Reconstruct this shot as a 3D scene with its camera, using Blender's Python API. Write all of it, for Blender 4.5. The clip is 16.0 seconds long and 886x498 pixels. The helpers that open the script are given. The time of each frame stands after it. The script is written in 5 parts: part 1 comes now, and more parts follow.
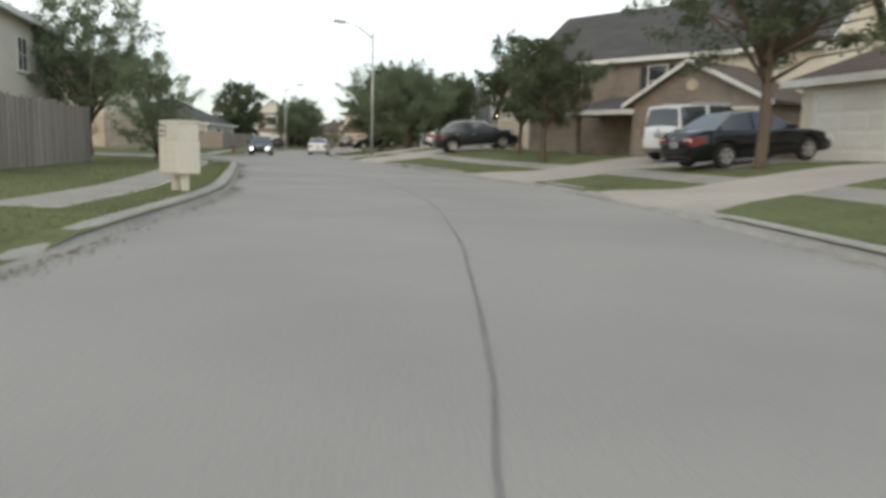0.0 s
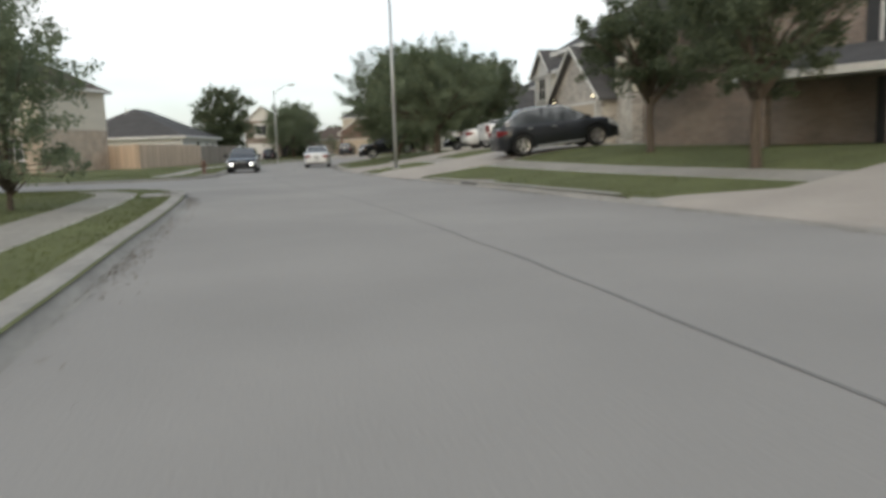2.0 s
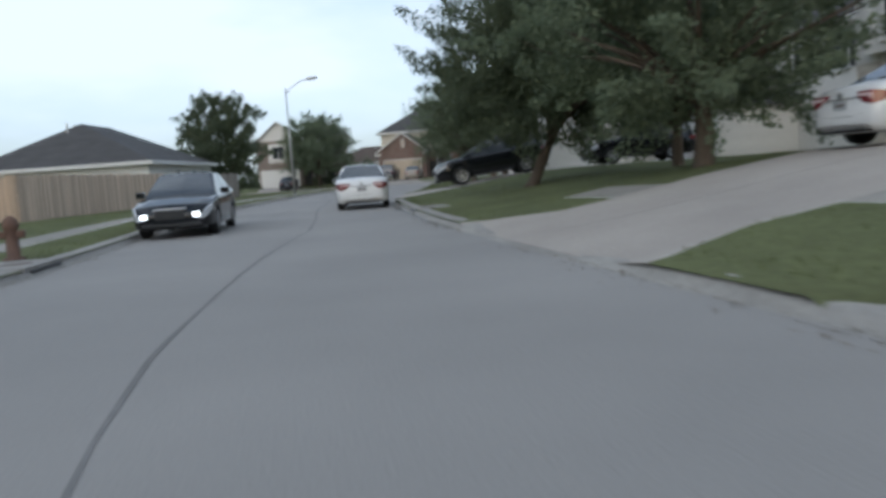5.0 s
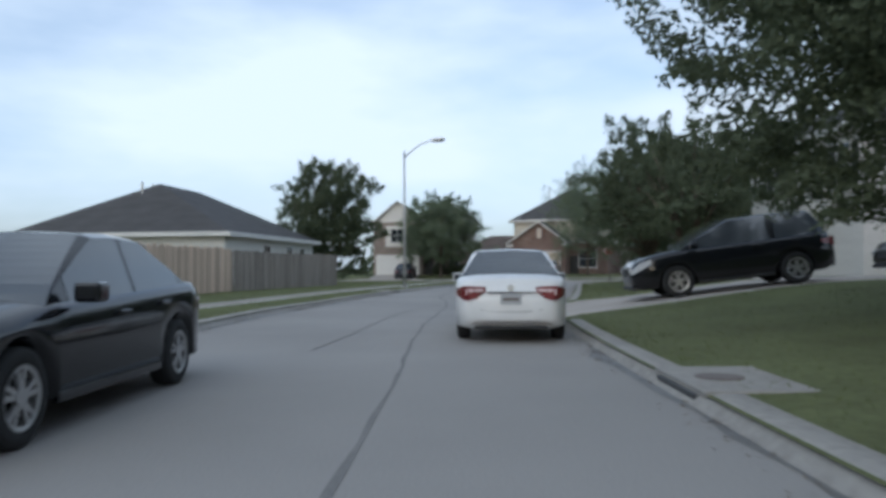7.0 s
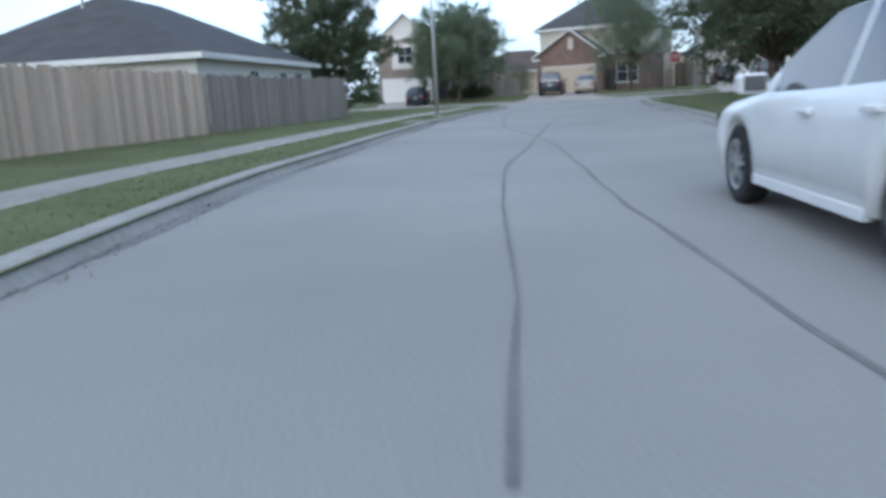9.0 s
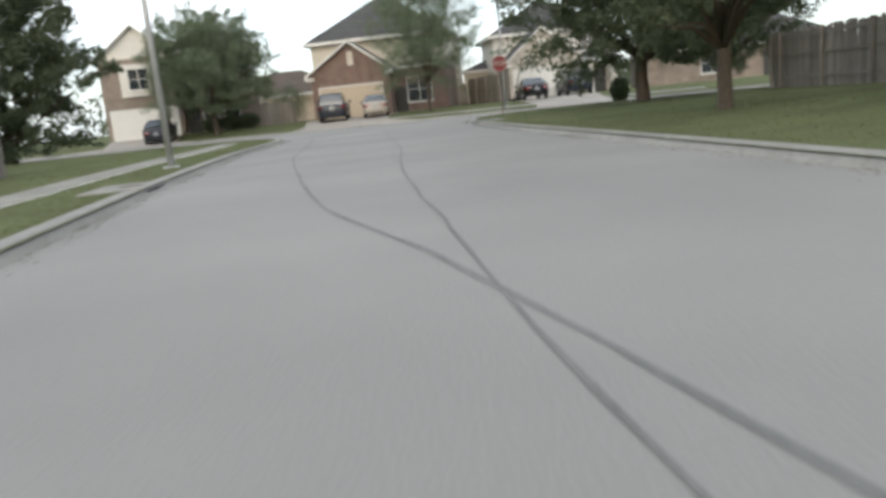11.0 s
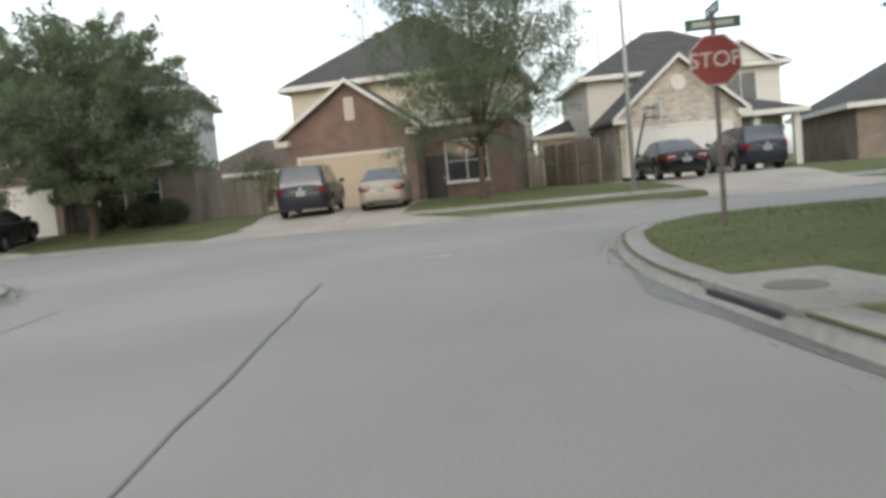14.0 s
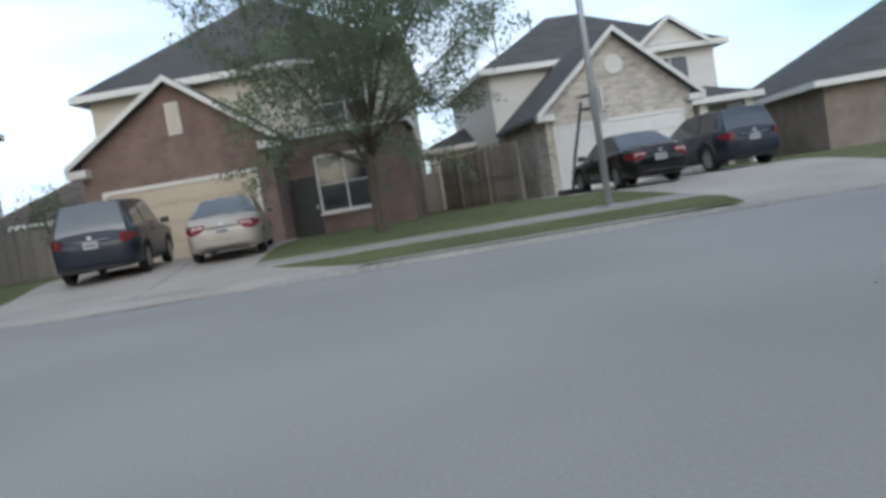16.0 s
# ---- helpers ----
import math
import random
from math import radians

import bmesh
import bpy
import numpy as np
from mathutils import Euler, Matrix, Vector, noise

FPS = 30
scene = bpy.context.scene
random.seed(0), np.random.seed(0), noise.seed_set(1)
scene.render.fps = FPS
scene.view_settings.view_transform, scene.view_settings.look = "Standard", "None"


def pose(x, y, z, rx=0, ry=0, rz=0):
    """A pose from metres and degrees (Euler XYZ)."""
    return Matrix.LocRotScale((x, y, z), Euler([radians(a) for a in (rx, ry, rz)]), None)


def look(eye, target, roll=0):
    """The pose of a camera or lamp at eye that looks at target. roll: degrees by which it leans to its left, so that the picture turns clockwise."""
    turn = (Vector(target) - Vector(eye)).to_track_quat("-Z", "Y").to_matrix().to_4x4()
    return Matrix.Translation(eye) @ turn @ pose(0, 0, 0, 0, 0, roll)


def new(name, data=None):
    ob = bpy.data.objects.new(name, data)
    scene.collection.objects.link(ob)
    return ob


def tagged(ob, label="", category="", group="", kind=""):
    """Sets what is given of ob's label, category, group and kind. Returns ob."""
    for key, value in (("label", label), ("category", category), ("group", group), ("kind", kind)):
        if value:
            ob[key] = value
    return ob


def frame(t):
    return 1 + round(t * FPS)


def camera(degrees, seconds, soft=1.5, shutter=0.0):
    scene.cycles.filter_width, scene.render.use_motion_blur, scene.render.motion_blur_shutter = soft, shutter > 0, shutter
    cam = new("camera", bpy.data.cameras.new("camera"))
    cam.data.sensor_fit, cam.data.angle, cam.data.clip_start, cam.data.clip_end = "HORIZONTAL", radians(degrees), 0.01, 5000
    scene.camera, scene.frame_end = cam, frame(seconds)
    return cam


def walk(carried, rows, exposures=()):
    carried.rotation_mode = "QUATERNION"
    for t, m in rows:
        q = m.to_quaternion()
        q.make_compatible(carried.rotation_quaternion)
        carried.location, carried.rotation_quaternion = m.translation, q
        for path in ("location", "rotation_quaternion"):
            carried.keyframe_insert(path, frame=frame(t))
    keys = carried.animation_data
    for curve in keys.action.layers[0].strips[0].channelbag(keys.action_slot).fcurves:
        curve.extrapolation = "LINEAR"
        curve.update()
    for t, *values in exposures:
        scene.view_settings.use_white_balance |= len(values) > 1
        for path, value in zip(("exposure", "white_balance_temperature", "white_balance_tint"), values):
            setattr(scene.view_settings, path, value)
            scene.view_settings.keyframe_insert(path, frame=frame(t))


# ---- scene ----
cam = camera(60.2, 16.0, soft=3.6, shutter=0.4)
PATH = [
    (0, (-0.909, -2.416, 1.018), (-0.459, -0.485, 0.752), 1.4),
    (0.5, (-0.313, 1.419, 1.050), (0.056, 3.368, 0.793), 0.4),
    (1, (-0.020, 5.504, 1.061), (0.420, 7.443, 0.848), 0.8),
    (1.5, (-0.285, 8.278, 1.067), (0.206, 10.204, 0.837), 0.1),
    (2, (-0.208, 12.167, 1.093), (0.240, 14.098, 0.830), -1.9),
    (2.5, (0.340, 17.211, 1.132), (0.769, 19.148, 0.876), -2.8),
    (3, (0.770, 22.420, 1.144), (1.213, 24.360, 0.942), 0.0),
    (3.5, (1.206, 27.575, 1.255), (1.606, 29.522, 1.031), -2.0),
    (4, (1.170, 32.375, 1.034), (1.573, 34.322, 0.819), -2.9),
    (6.5, (1.843, 51.664, 1.125), (2.155, 53.636, 1.001), -6.3),
    (7, (2.069, 54.468, 1.149), (2.142, 56.466, 1.201), -0.3),
    (7.5, (1.881, 56.428, 1.168), (2.013, 58.422, 1.067), -3.5),
    (8, (1.484, 58.774, 1.110), (1.536, 60.754, 0.827), -2.1),
    (8.5, (1.094, 61.235, 1.083), (1.049, 63.213, 0.795), -4.5),
    (9, (0.400, 63.638, 1.041), (0.461, 65.597, 0.644), -3.2),
    (9.5, (0.040, 66.250, 1.047), (0.214, 68.198, 0.629), -4.9),
    (10, (-0.026, 69.725, 1.035), (0.386, 71.635, 0.607), -6.1),
    (12.3, (5.245, 86.31, 1.105), (5.982, 88.142, 0.787), -4.5),
    (12.5, (5.692, 87.883, 1.253), (6.446, 89.698, 0.878), -3.7),
    (13, (7.224, 92.304, 1.157), (7.934, 94.147, 0.838), -4.3),
    (13.5, (8.498, 96.571, 1.024), (9.098, 98.462, 0.772), -5.0),
    (14, (9.508, 100.433, 1.071), (10.034, 102.355, 0.908), -5.4),
    (14.5, (10.267, 103.703, 1.045), (10.866, 105.604, 0.884), -6.4),
    (15, (10.961, 106.433, 0.959), (11.581, 108.333, 0.88), -8.0),
    (15.5, (11.528, 108.286, 1.064), (12.304, 110.128, 0.992), -9.7),
    (16, (11.868, 109.309, 1.005), (12.71, 111.119, 0.879), -9.3),
]
walk(cam, [(t, look(eye, target, roll)) for t, eye, target, roll in PATH],
     [(0, -0.5, 6500, 5), (2.9, -0.72, 6450, 7), (3.5, -0.62, 5750, 6), (4.2, -0.72, 5550, 6), (6.3, -1.1, 5550, 6), (7.0, -1.0, 5400, 6), (7.5, -1.12, 5350, 6), (8.0, -0.7, 5300, 8), (8.5, -0.5, 5150, 6), (9.5, -0.25, 5000, 6), (10, -0.2, 5750, 8), (12.3, -0.2, 6350, 4), (15.0, -0.4, 6250, 7), (15.5, -0.5, 5700, 6), (16, -0.58, 5500, 6)])

# ---------------- sky and light ----------------
world = bpy.data.worlds.new("sky")
scene.world = world
world.use_nodes = True
wn, wl = world.node_tree.nodes, world.node_tree.links
wn.clear()
w_out = wn.new("ShaderNodeOutputWorld")
w_bg = wn.new("ShaderNodeBackground")
w_sky = wn.new("ShaderNodeTexSky")
w_sky.sky_type, w_sky.sun_disc = "NISHITA", False
w_sky.sun_elevation, w_sky.sun_rotation = radians(24), radians(200)
w_sky.air_density, w_sky.dust_density = 1.0, 2.5
w_tc = wn.new("ShaderNodeTexCoord")
w_map = wn.new("ShaderNodeMapping")
w_map.inputs["Scale"].default_value = (1.0, 1.0, 3.2)
w_noise = wn.new("ShaderNodeTexNoise")
w_noise.inputs["Scale"].default_value, w_noise.inputs["Detail"].default_value = 1.7, 7.0
w_ramp = wn.new("ShaderNodeValToRGB")
w_ramp.color_ramp.elements[0].position, w_ramp.color_ramp.elements[1].position = 0.36, 0.66
w_ramp.color_ramp.elements[0].color = (0.14, 0.14, 0.14, 1)
w_mix = wn.new("ShaderNodeMix")
w_mix.data_type = "RGBA"
w_mix.inputs["B"].default_value = (15.0, 15.3, 15.6, 1)
wl.new(w_tc.outputs["Generated"], w_map.inputs["Vector"])
wl.new(w_map.outputs["Vector"], w_noise.inputs["Vector"])
wl.new(w_noise.outputs["Fac"], w_ramp.inputs["Fac"])
wl.new(w_ramp.outputs["Color"], w_mix.inputs["Factor"])
w_gain = wn.new("ShaderNodeVectorMath")
w_gain.operation = "SCALE"
w_gain.inputs["Scale"].default_value = 2.3
wl.new(w_sky.outputs["Color"], w_gain.inputs[0])
wl.new(w_gain.outputs["Vector"], w_mix.inputs["A"])
wl.new(w_mix.outputs["Result"], w_bg.inputs["Color"])
wl.new(w_bg.outputs["Background"], w_out.inputs["Surface"])
w_bg.inputs["Strength"].default_value = 0.125
sun = new("sun", bpy.data.lights.new("sun", "SUN"))
sun.data.energy, sun.data.angle, sun.data.color = 0.45, radians(50), (1.0, 0.95, 0.88)
sun.matrix_world = look((0, 0, 60), (8, 40, 16))


# ---------------- materials ----------------
def mat(name, colour, colour2=None, rough=0.8, metal=0.0, scale=4.0, detail=0.25, bump=0.0, bump_scale=60.0, spec=0.4, rand=0.0, stretch=(1, 1, 1), grain=4.0):
    """A surface with colour variation at two scales and fine relief, in object space of the world."""
    m = bpy.data.materials.new(name)
    m.use_nodes = True
    n, l = m.node_tree.nodes, m.node_tree.links
    b = n["Principled BSDF"]
    b.inputs["Roughness"].default_value, b.inputs["Metallic"].default_value = rough, metal
    b.inputs["Specular IOR Level"].default_value = spec
    geo = n.new("ShaderNodeNewGeometry")
    mp = n.new("ShaderNodeMapping")
    mp.inputs["Scale"].default_value = stretch
    l.new(geo.outputs["Position"], mp.inputs["Vector"])
    big, fine = n.new("ShaderNodeTexNoise"), n.new("ShaderNodeTexNoise")
    big.inputs["Scale"].default_value, big.inputs["Detail"].default_value = scale * 0.22, 4
    fine.inputs["Scale"].default_value, fine.inputs["Detail"].default_value = scale * grain, 5
    for t in (big, fine):
        l.new(mp.outputs["Vector"], t.inputs["Vector"])
    add = n.new("ShaderNodeMath")
    add.operation = "MULTIPLY_ADD"
    add.inputs[1].default_value = 0.5
    half = n.new("ShaderNodeMath")
    half.operation = "MULTIPLY"
    half.inputs[1].default_value = 0.5
    l.new(big.outputs["Fac"], half.inputs[0])
    l.new(fine.outputs["Fac"], add.inputs[0])
    l.new(half.outputs[0], add.inputs[2])
    ramp = n.new("ShaderNodeValToRGB")
    c2 = colour2 or tuple(c * (1 - detail) for c in colour)
    ramp.color_ramp.elements[0].position, ramp.color_ramp.elements[1].position = 0.35, 0.65
    ramp.color_ramp.elements[0].color, ramp.color_ramp.elements[1].color = (*c2, 1), (*colour, 1)
    l.new(add.outputs[0], ramp.inputs["Fac"])
    out = ramp.outputs["Color"]
    if rand:
        oi, hsv, rng = n.new("ShaderNodeObjectInfo"), n.new("ShaderNodeHueSaturation"), n.new("ShaderNodeMapRange")
        rng.inputs["To Min"].default_value, rng.inputs["To Max"].default_value = 1 - rand, 1 + rand
        l.new(oi.outputs["Random"], rng.inputs["Value"])
        l.new(rng.outputs["Result"], hsv.inputs["Value"])
        l.new(out, hsv.inputs["Color"])
        out = hsv.outputs["Color"]
    l.new(out, b.inputs["Base Color"])
    if bump:
        bn, bt = n.new("ShaderNodeBump"), n.new("ShaderNodeTexNoise")
        bt.inputs["Scale"].default_value, bt.inputs["Detail"].default_value = bump_scale, 3
        l.new(geo.outputs["Position"], bt.inputs["Vector"])
        bn.inputs["Strength"].default_value, bn.inputs["Distance"].default_value = bump, 0.02
        l.new(bt.outputs["Fac"], bn.inputs["Height"])
        l.new(bn.outputs["Normal"], b.inputs["Normal"])
    return m


def brickwork(name, c1, c2, mortar, bw=0.22, bh=0.075, joint=0.012, stagger=0.5):
    """Courses of brick or stone in the wall's own upright plane."""
    m = mat(name, c1, rough=0.9)
    n, l = m.node_tree.nodes, m.node_tree.links
    b = n["Principled BSDF"]
    tc, sep, add, comb = n.new("ShaderNodeTexCoord"), n.new("ShaderNodeSeparateXYZ"), n.new("ShaderNodeMath"), n.new("ShaderNodeCombineXYZ")
    l.new(tc.outputs["Object"], sep.inputs[0])
    l.new(sep.outputs["X"], add.inputs[0])
    l.new(sep.outputs["Y"], add.inputs[1])
    l.new(add.outputs[0], comb.inputs["X"])
    l.new(sep.outputs["Z"], comb.inputs["Y"])
    br = n.new("ShaderNodeTexBrick")
    br.offset = stagger
    br.inputs["Color1"].default_value, br.inputs["Color2"].default_value, br.inputs["Mortar"].default_value = (*c1, 1), (*c2, 1), (*mortar, 1)
    br.inputs["Scale"].default_value, br.inputs["Mortar Size"].default_value = 1.0, joint
    br.inputs["Brick Width"].default_value, br.inputs["Row Height"].default_value = bw, bh
    l.new(comb.outputs[0], br.inputs["Vector"])
    ns, mx = n.new("ShaderNodeTexNoise"), n.new("ShaderNodeMix")
    ns.inputs["Scale"].default_value, ns.inputs["Detail"].default_value = 1.1, 5
    l.new(tc.outputs["Object"], ns.inputs["Vector"])
    mx.data_type, mx.blend_type = "RGBA", "OVERLAY"
    mx.inputs["Factor"].default_value = 0.5
    l.new(br.outputs["Color"], mx.inputs["A"])
    l.new(ns.outputs["Fac"], mx.inputs["B"])
    l.new(mx.outputs["Result"], b.inputs["Base Color"])
    bn = n.new("ShaderNodeBump")
    bn.inputs["Strength"].default_value, bn.inputs["Distance"].default_value, bn.invert = 0.5, 0.01, True
    l.new(br.outputs["Fac"], bn.inputs["Height"])
    l.new(bn.outputs["Normal"], b.inputs["Normal"])
    return m


M = dict(
    road=mat("road_concrete", (0.33, 0.312, 0.29), (0.238, 0.226, 0.212), 0.9, scale=1.1, bump=0.12, bump_scale=160, spec=0.25, grain=45),
    drive=mat("driveway_concrete", (0.43, 0.385, 0.335), (0.31, 0.275, 0.24), 0.88, scale=2.0, bump=0.12, bump_scale=120, spec=0.3, grain=16),
    walkc=mat("pavement_concrete", (0.34, 0.315, 0.275), (0.22, 0.205, 0.175), 0.88, scale=2.4, bump=0.2, bump_scale=80),
    kerb=mat("kerb_concrete", (0.36, 0.34, 0.305), (0.23, 0.215, 0.195), 0.88, scale=3.0, bump=0.25, bump_scale=70),
    tar=mat("joint_tar", (0.22, 0.21, 0.2), (0.14, 0.135, 0.128), 0.9, scale=5),
    grass=mat("lawn", (0.155, 0.17, 0.078), (0.095, 0.102, 0.05), 0.95, scale=2.6, bump=0.8, bump_scale=45, spec=0.1),
    blade=mat("grass_blade", (0.17, 0.19, 0.085), (0.11, 0.125, 0.055), 0.9, scale=3.0, spec=0.15),
    wood_new=mat("fence_wood", (0.62, 0.49, 0.375), (0.45, 0.35, 0.26), 0.9, scale=5, stretch=(2.2, 2.2, 0.3), rand=0.22, bump=0.3),
    wood_old=mat("weathered_fence_wood", (0.32, 0.28, 0.24), (0.2, 0.175, 0.15), 0.92, scale=5, stretch=(2.2, 2.2, 0.3), rand=0.2, bump=0.3),
    bark=mat("bark", (0.15, 0.115, 0.085), (0.07, 0.055, 0.042), 0.95, scale=8, stretch=(1, 1, 0.3), bump=0.9, bump_scale=25),
    leaf=mat("leaf", (0.15, 0.172, 0.105), (0.085, 0.105, 0.062), 0.75, scale=1.6, spec=0.2),
    leaf_light=mat("pale_leaf", (0.2, 0.235, 0.15), (0.13, 0.16, 0.095), 0.75, scale=1.6, spec=0.2),
    shingle=mat("roof_shingle", (0.092, 0.088, 0.087), (0.055, 0.053, 0.052), 0.95, scale=4, stretch=(1, 1, 3), bump=0.4, bump_scale=18),
    shingle_brown=mat("brown_roof_shingle", (0.12, 0.092, 0.075), (0.075, 0.058, 0.048), 0.95, scale=4, stretch=(1, 1, 3), bump=0.4, bump_scale=18),
    trim=mat("white_trim", (0.74, 0.72, 0.68), (0.62, 0.6, 0.56), 0.6, scale=2),
    door_white=mat("garage_door_paint", (0.75, 0.73, 0.69), (0.66, 0.64, 0.6), 0.55, scale=1.5),
    door_tan=mat("tan_garage_door_paint", (0.56, 0.47, 0.36), (0.49, 0.41, 0.31), 0.55, scale=1.5),
    siding=mat("cream_siding", (0.66, 0.6, 0.5), (0.56, 0.51, 0.42), 0.8, scale=1.4, stretch=(0.5, 0.5, 6), bump=0.25, bump_scale=8),
    siding_white=mat("white_siding", (0.7, 0.67, 0.62), (0.6, 0.575, 0.53), 0.8, scale=1.4, stretch=(0.5, 0.5, 6), bump=0.25, bump_scale=8),
    brick_red=brickwork("red_brick", (0.21, 0.118, 0.09), (0.15, 0.085, 0.068), (0.26, 0.225, 0.195)),
    brick_brown=brickwork("brown_brick", (0.255, 0.188, 0.147), (0.18, 0.134, 0.107), (0.31, 0.28, 0.245)),
    brick_tan=brickwork("tan_brick", (0.5, 0.39, 0.29), (0.4, 0.31, 0.235), (0.48, 0.43, 0.36)),
    stone=brickwork("mixed_stone", (0.56, 0.515, 0.445), (0.36, 0.31, 0.265), (0.5, 0.46, 0.4), 0.31, 0.13, 0.016, 0.37),
    glass=mat("dark_window_glass", (0.035, 0.04, 0.045), (0.025, 0.03, 0.035), 0.06, spec=0.9, scale=0.6),
    metal=mat("galvanised_metal", (0.5, 0.5, 0.49), (0.38, 0.38, 0.375), 0.5, metal=0.7, scale=4),
    grey_paint=mat("mailbox_paint", (0.55, 0.53, 0.47), (0.5, 0.48, 0.43), 0.55, scale=3),
    iron=mat("worn_iron", (0.2, 0.17, 0.15), (0.13, 0.11, 0.1), 0.75, scale=6),
    dark_metal=mat("dark_painted_metal", (0.05, 0.05, 0.05), (0.03, 0.03, 0.03), 0.5, scale=4),
)


def leafy(m, share=0.4):
    """Thin leaves let part of the light through."""
    n, l = m.node_tree.nodes, m.node_tree.links
    b, out = n["Principled BSDF"], n["Material Output"]
    tr, mx = n.new("ShaderNodeBsdfTranslucent"), n.new("ShaderNodeMixShader")
    l.new(b.inputs["Base Color"].links[0].from_socket, tr.inputs["Color"])
    mx.inputs["Fac"].default_value = share
    l.new(b.outputs["BSDF"], mx.inputs[1])
    l.new(tr.outputs["BSDF"], mx.inputs[2])
    l.new(mx.outputs["Shader"], out.inputs["Surface"])


leafy(M["leaf"])
leafy(M["leaf_light"])
leafy(M["blade"], 0.3)


# ---------------- mesh helpers ----------------
def part(name, bm, material, parent=None, label="", smooth=False):
    me = bpy.data.meshes.new(name)
    bm.to_mesh(me)
    bm.free()
    if smooth:
        me.polygons.foreach_set("use_smooth", [True] * len(me.polygons))
    me.materials.append(material)
    ob = new(name, me)
    if parent is not None:
        ob.parent = parent
    if label:
        ob["label"] = label
    return ob


def raw(name, verts, faces, material, parent=None, label="", smooth=False):
    me = bpy.data.meshes.new(name)
    me.from_pydata([tuple(v) for v in verts], [], [tuple(f) for f in faces])
    me.update()
    if smooth:
        me.polygons.foreach_set("use_smooth", [True] * len(me.polygons))
    me.materials.append(material)
    ob = new(name, me)
    if parent is not None:
        ob.parent = parent
    if label:
        ob["label"] = label
    return ob


def empty(name, m, label="", category="", group=""):
    ob = new(name)
    ob.empty_display_size = 0.2
    ob.matrix_world = m
    ob.matrix_basis = m
    return tagged(ob, label, category, group)


def add_box(bm, x0, x1, y0, y1, z0, z1, bevel=0.0):
    r = bmesh.ops.create_cube(bm, size=1.0)
    bmesh.ops.scale(bm, vec=(x1 - x0, y1 - y0, z1 - z0), verts=r["verts"])
    bmesh.ops.translate(bm, vec=((x0 + x1) / 2, (y0 + y1) / 2, (z0 + z1) / 2), verts=r["verts"])
    if bevel:
        edges = list({e for v in r["verts"] for e in v.link_edges})
        bmesh.ops.bevel(bm, geom=edges, offset=bevel, segments=2, affect="EDGES", profile=0.5)
    return bm


def box(x0, x1, y0, y1, z0, z1, bevel=0.0):
    return add_box(bmesh.new(), x0, x1, y0, y1, z0, z1, bevel)


def add_poly(bm, pts):
    return bm.faces.new([bm.verts.new(p) for p in pts])


def slab(pts, thick):
    """A flat plate over a polygon of 3D points, thickened straight down."""
    bm = bmesh.new()
    f = add_poly(bm, pts)
    if f.normal.z < 0 or (f.normal_update() or f.normal.z < 0):
        f.normal_flip()
    low = bmesh.ops.extrude_face_region(bm, geom=[f])
    bmesh.ops.translate(bm, vec=(0, 0, -thick), verts=[v for v in low["geom"] if isinstance(v, bmesh.types.BMVert)])
    bmesh.ops.recalc_face_normals(bm, faces=bm.faces)
    return bm


def tube(points, radii, sides=8):
    """A tapered tube through points."""
    vs, fs = [], []
    for i, p in enumerate(points):
        p = Vector(p)
        a = Vector(points[max(i - 1, 0)])
        b = Vector(points[min(i + 1, len(points) - 1)])
        d = (b - a).normalized()
        u = d.orthogonal().normalized()
        if abs(d.z) < 0.95:
            u = d.cross(Vector((0, 0, 1))).normalized()
        w = d.cross(u)
        for k in range(sides):
            t = 2 * math.pi * k / sides
            vs.append(p + (u * math.cos(t) + w * math.sin(t)) * radii[i])
    for i in range(len(points) - 1):
        for k in range(sides):
            fs.append((i * sides + k, i * sides + (k + 1) % sides, (i + 1) * sides + (k + 1) % sides, (i + 1) * sides + k))
    fs.append(tuple(range(sides))[::-1])
    fs.append(tuple(range((len(points) - 1) * sides, len(points) * sides)))
    return vs, fs


def curve(points, step=1.0):
    """Points evenly along a smooth line through the given ones."""
    pts = [Vector((p[0], p[1], 0)) for p in points]
    out = []
    for i in range(len(pts) - 1):
        p0, p1, p2, p3 = pts[max(i - 1, 0)], pts[i], pts[i + 1], pts[min(i + 2, len(pts) - 1)]
        n = max(1, round((p2 - p1).length / step))
        for k in range(n):
            t = k / n
            m1, m2 = (p2 - p0) * 0.5, (p3 - p1) * 0.5
            m1, m2 = m1 * min(1, (p2 - p1).length / max(m1.length, 1e-6)), m2 * min(1, (p2 - p1).length / max(m2.length, 1e-6))
            q = p1 * (2 * t**3 - 3 * t**2 + 1) + m1 * (t**3 - 2 * t**2 + t) + p2 * (3 * t**2 - 2 * t**3) + m2 * (t**3 - t**2)
            out.append((q.x, q.y))
    out.append((pts[-1].x, pts[-1].y))
    return out


# ---------------- the streets: kerb lines ----------------
LEFT_A = [(-13, -34), (-8.8, -20), (-5.4, -8), (-3.1, 2.5), (-2.3, 8), (-1.78, 12.5), (-1.72, 17), (-1.82, 22), (-1.88, 26), (-2.05, 31), (-2.4, 34.6), (-3.6, 37.2), (-7, 39), (-14, 40.6), (-42, 46.6)]
LEFT_B = [(-42, 55), (-14, 49.5), (-8, 48.1), (-4.6, 48.3), (-2.7, 50.4), (-2.3, 55), (-2.25, 60), (-2.2, 67), (-1.75, 74), (-1.05, 78.2), (-0.3, 83), (1.0, 90), (2.4, 96.5), (3.9, 102.5), (5.3, 107), (6.2, 111), (6.1, 113.8), (4.4, 116.6), (0, 118.6), (-12, 122), (-42, 131)]
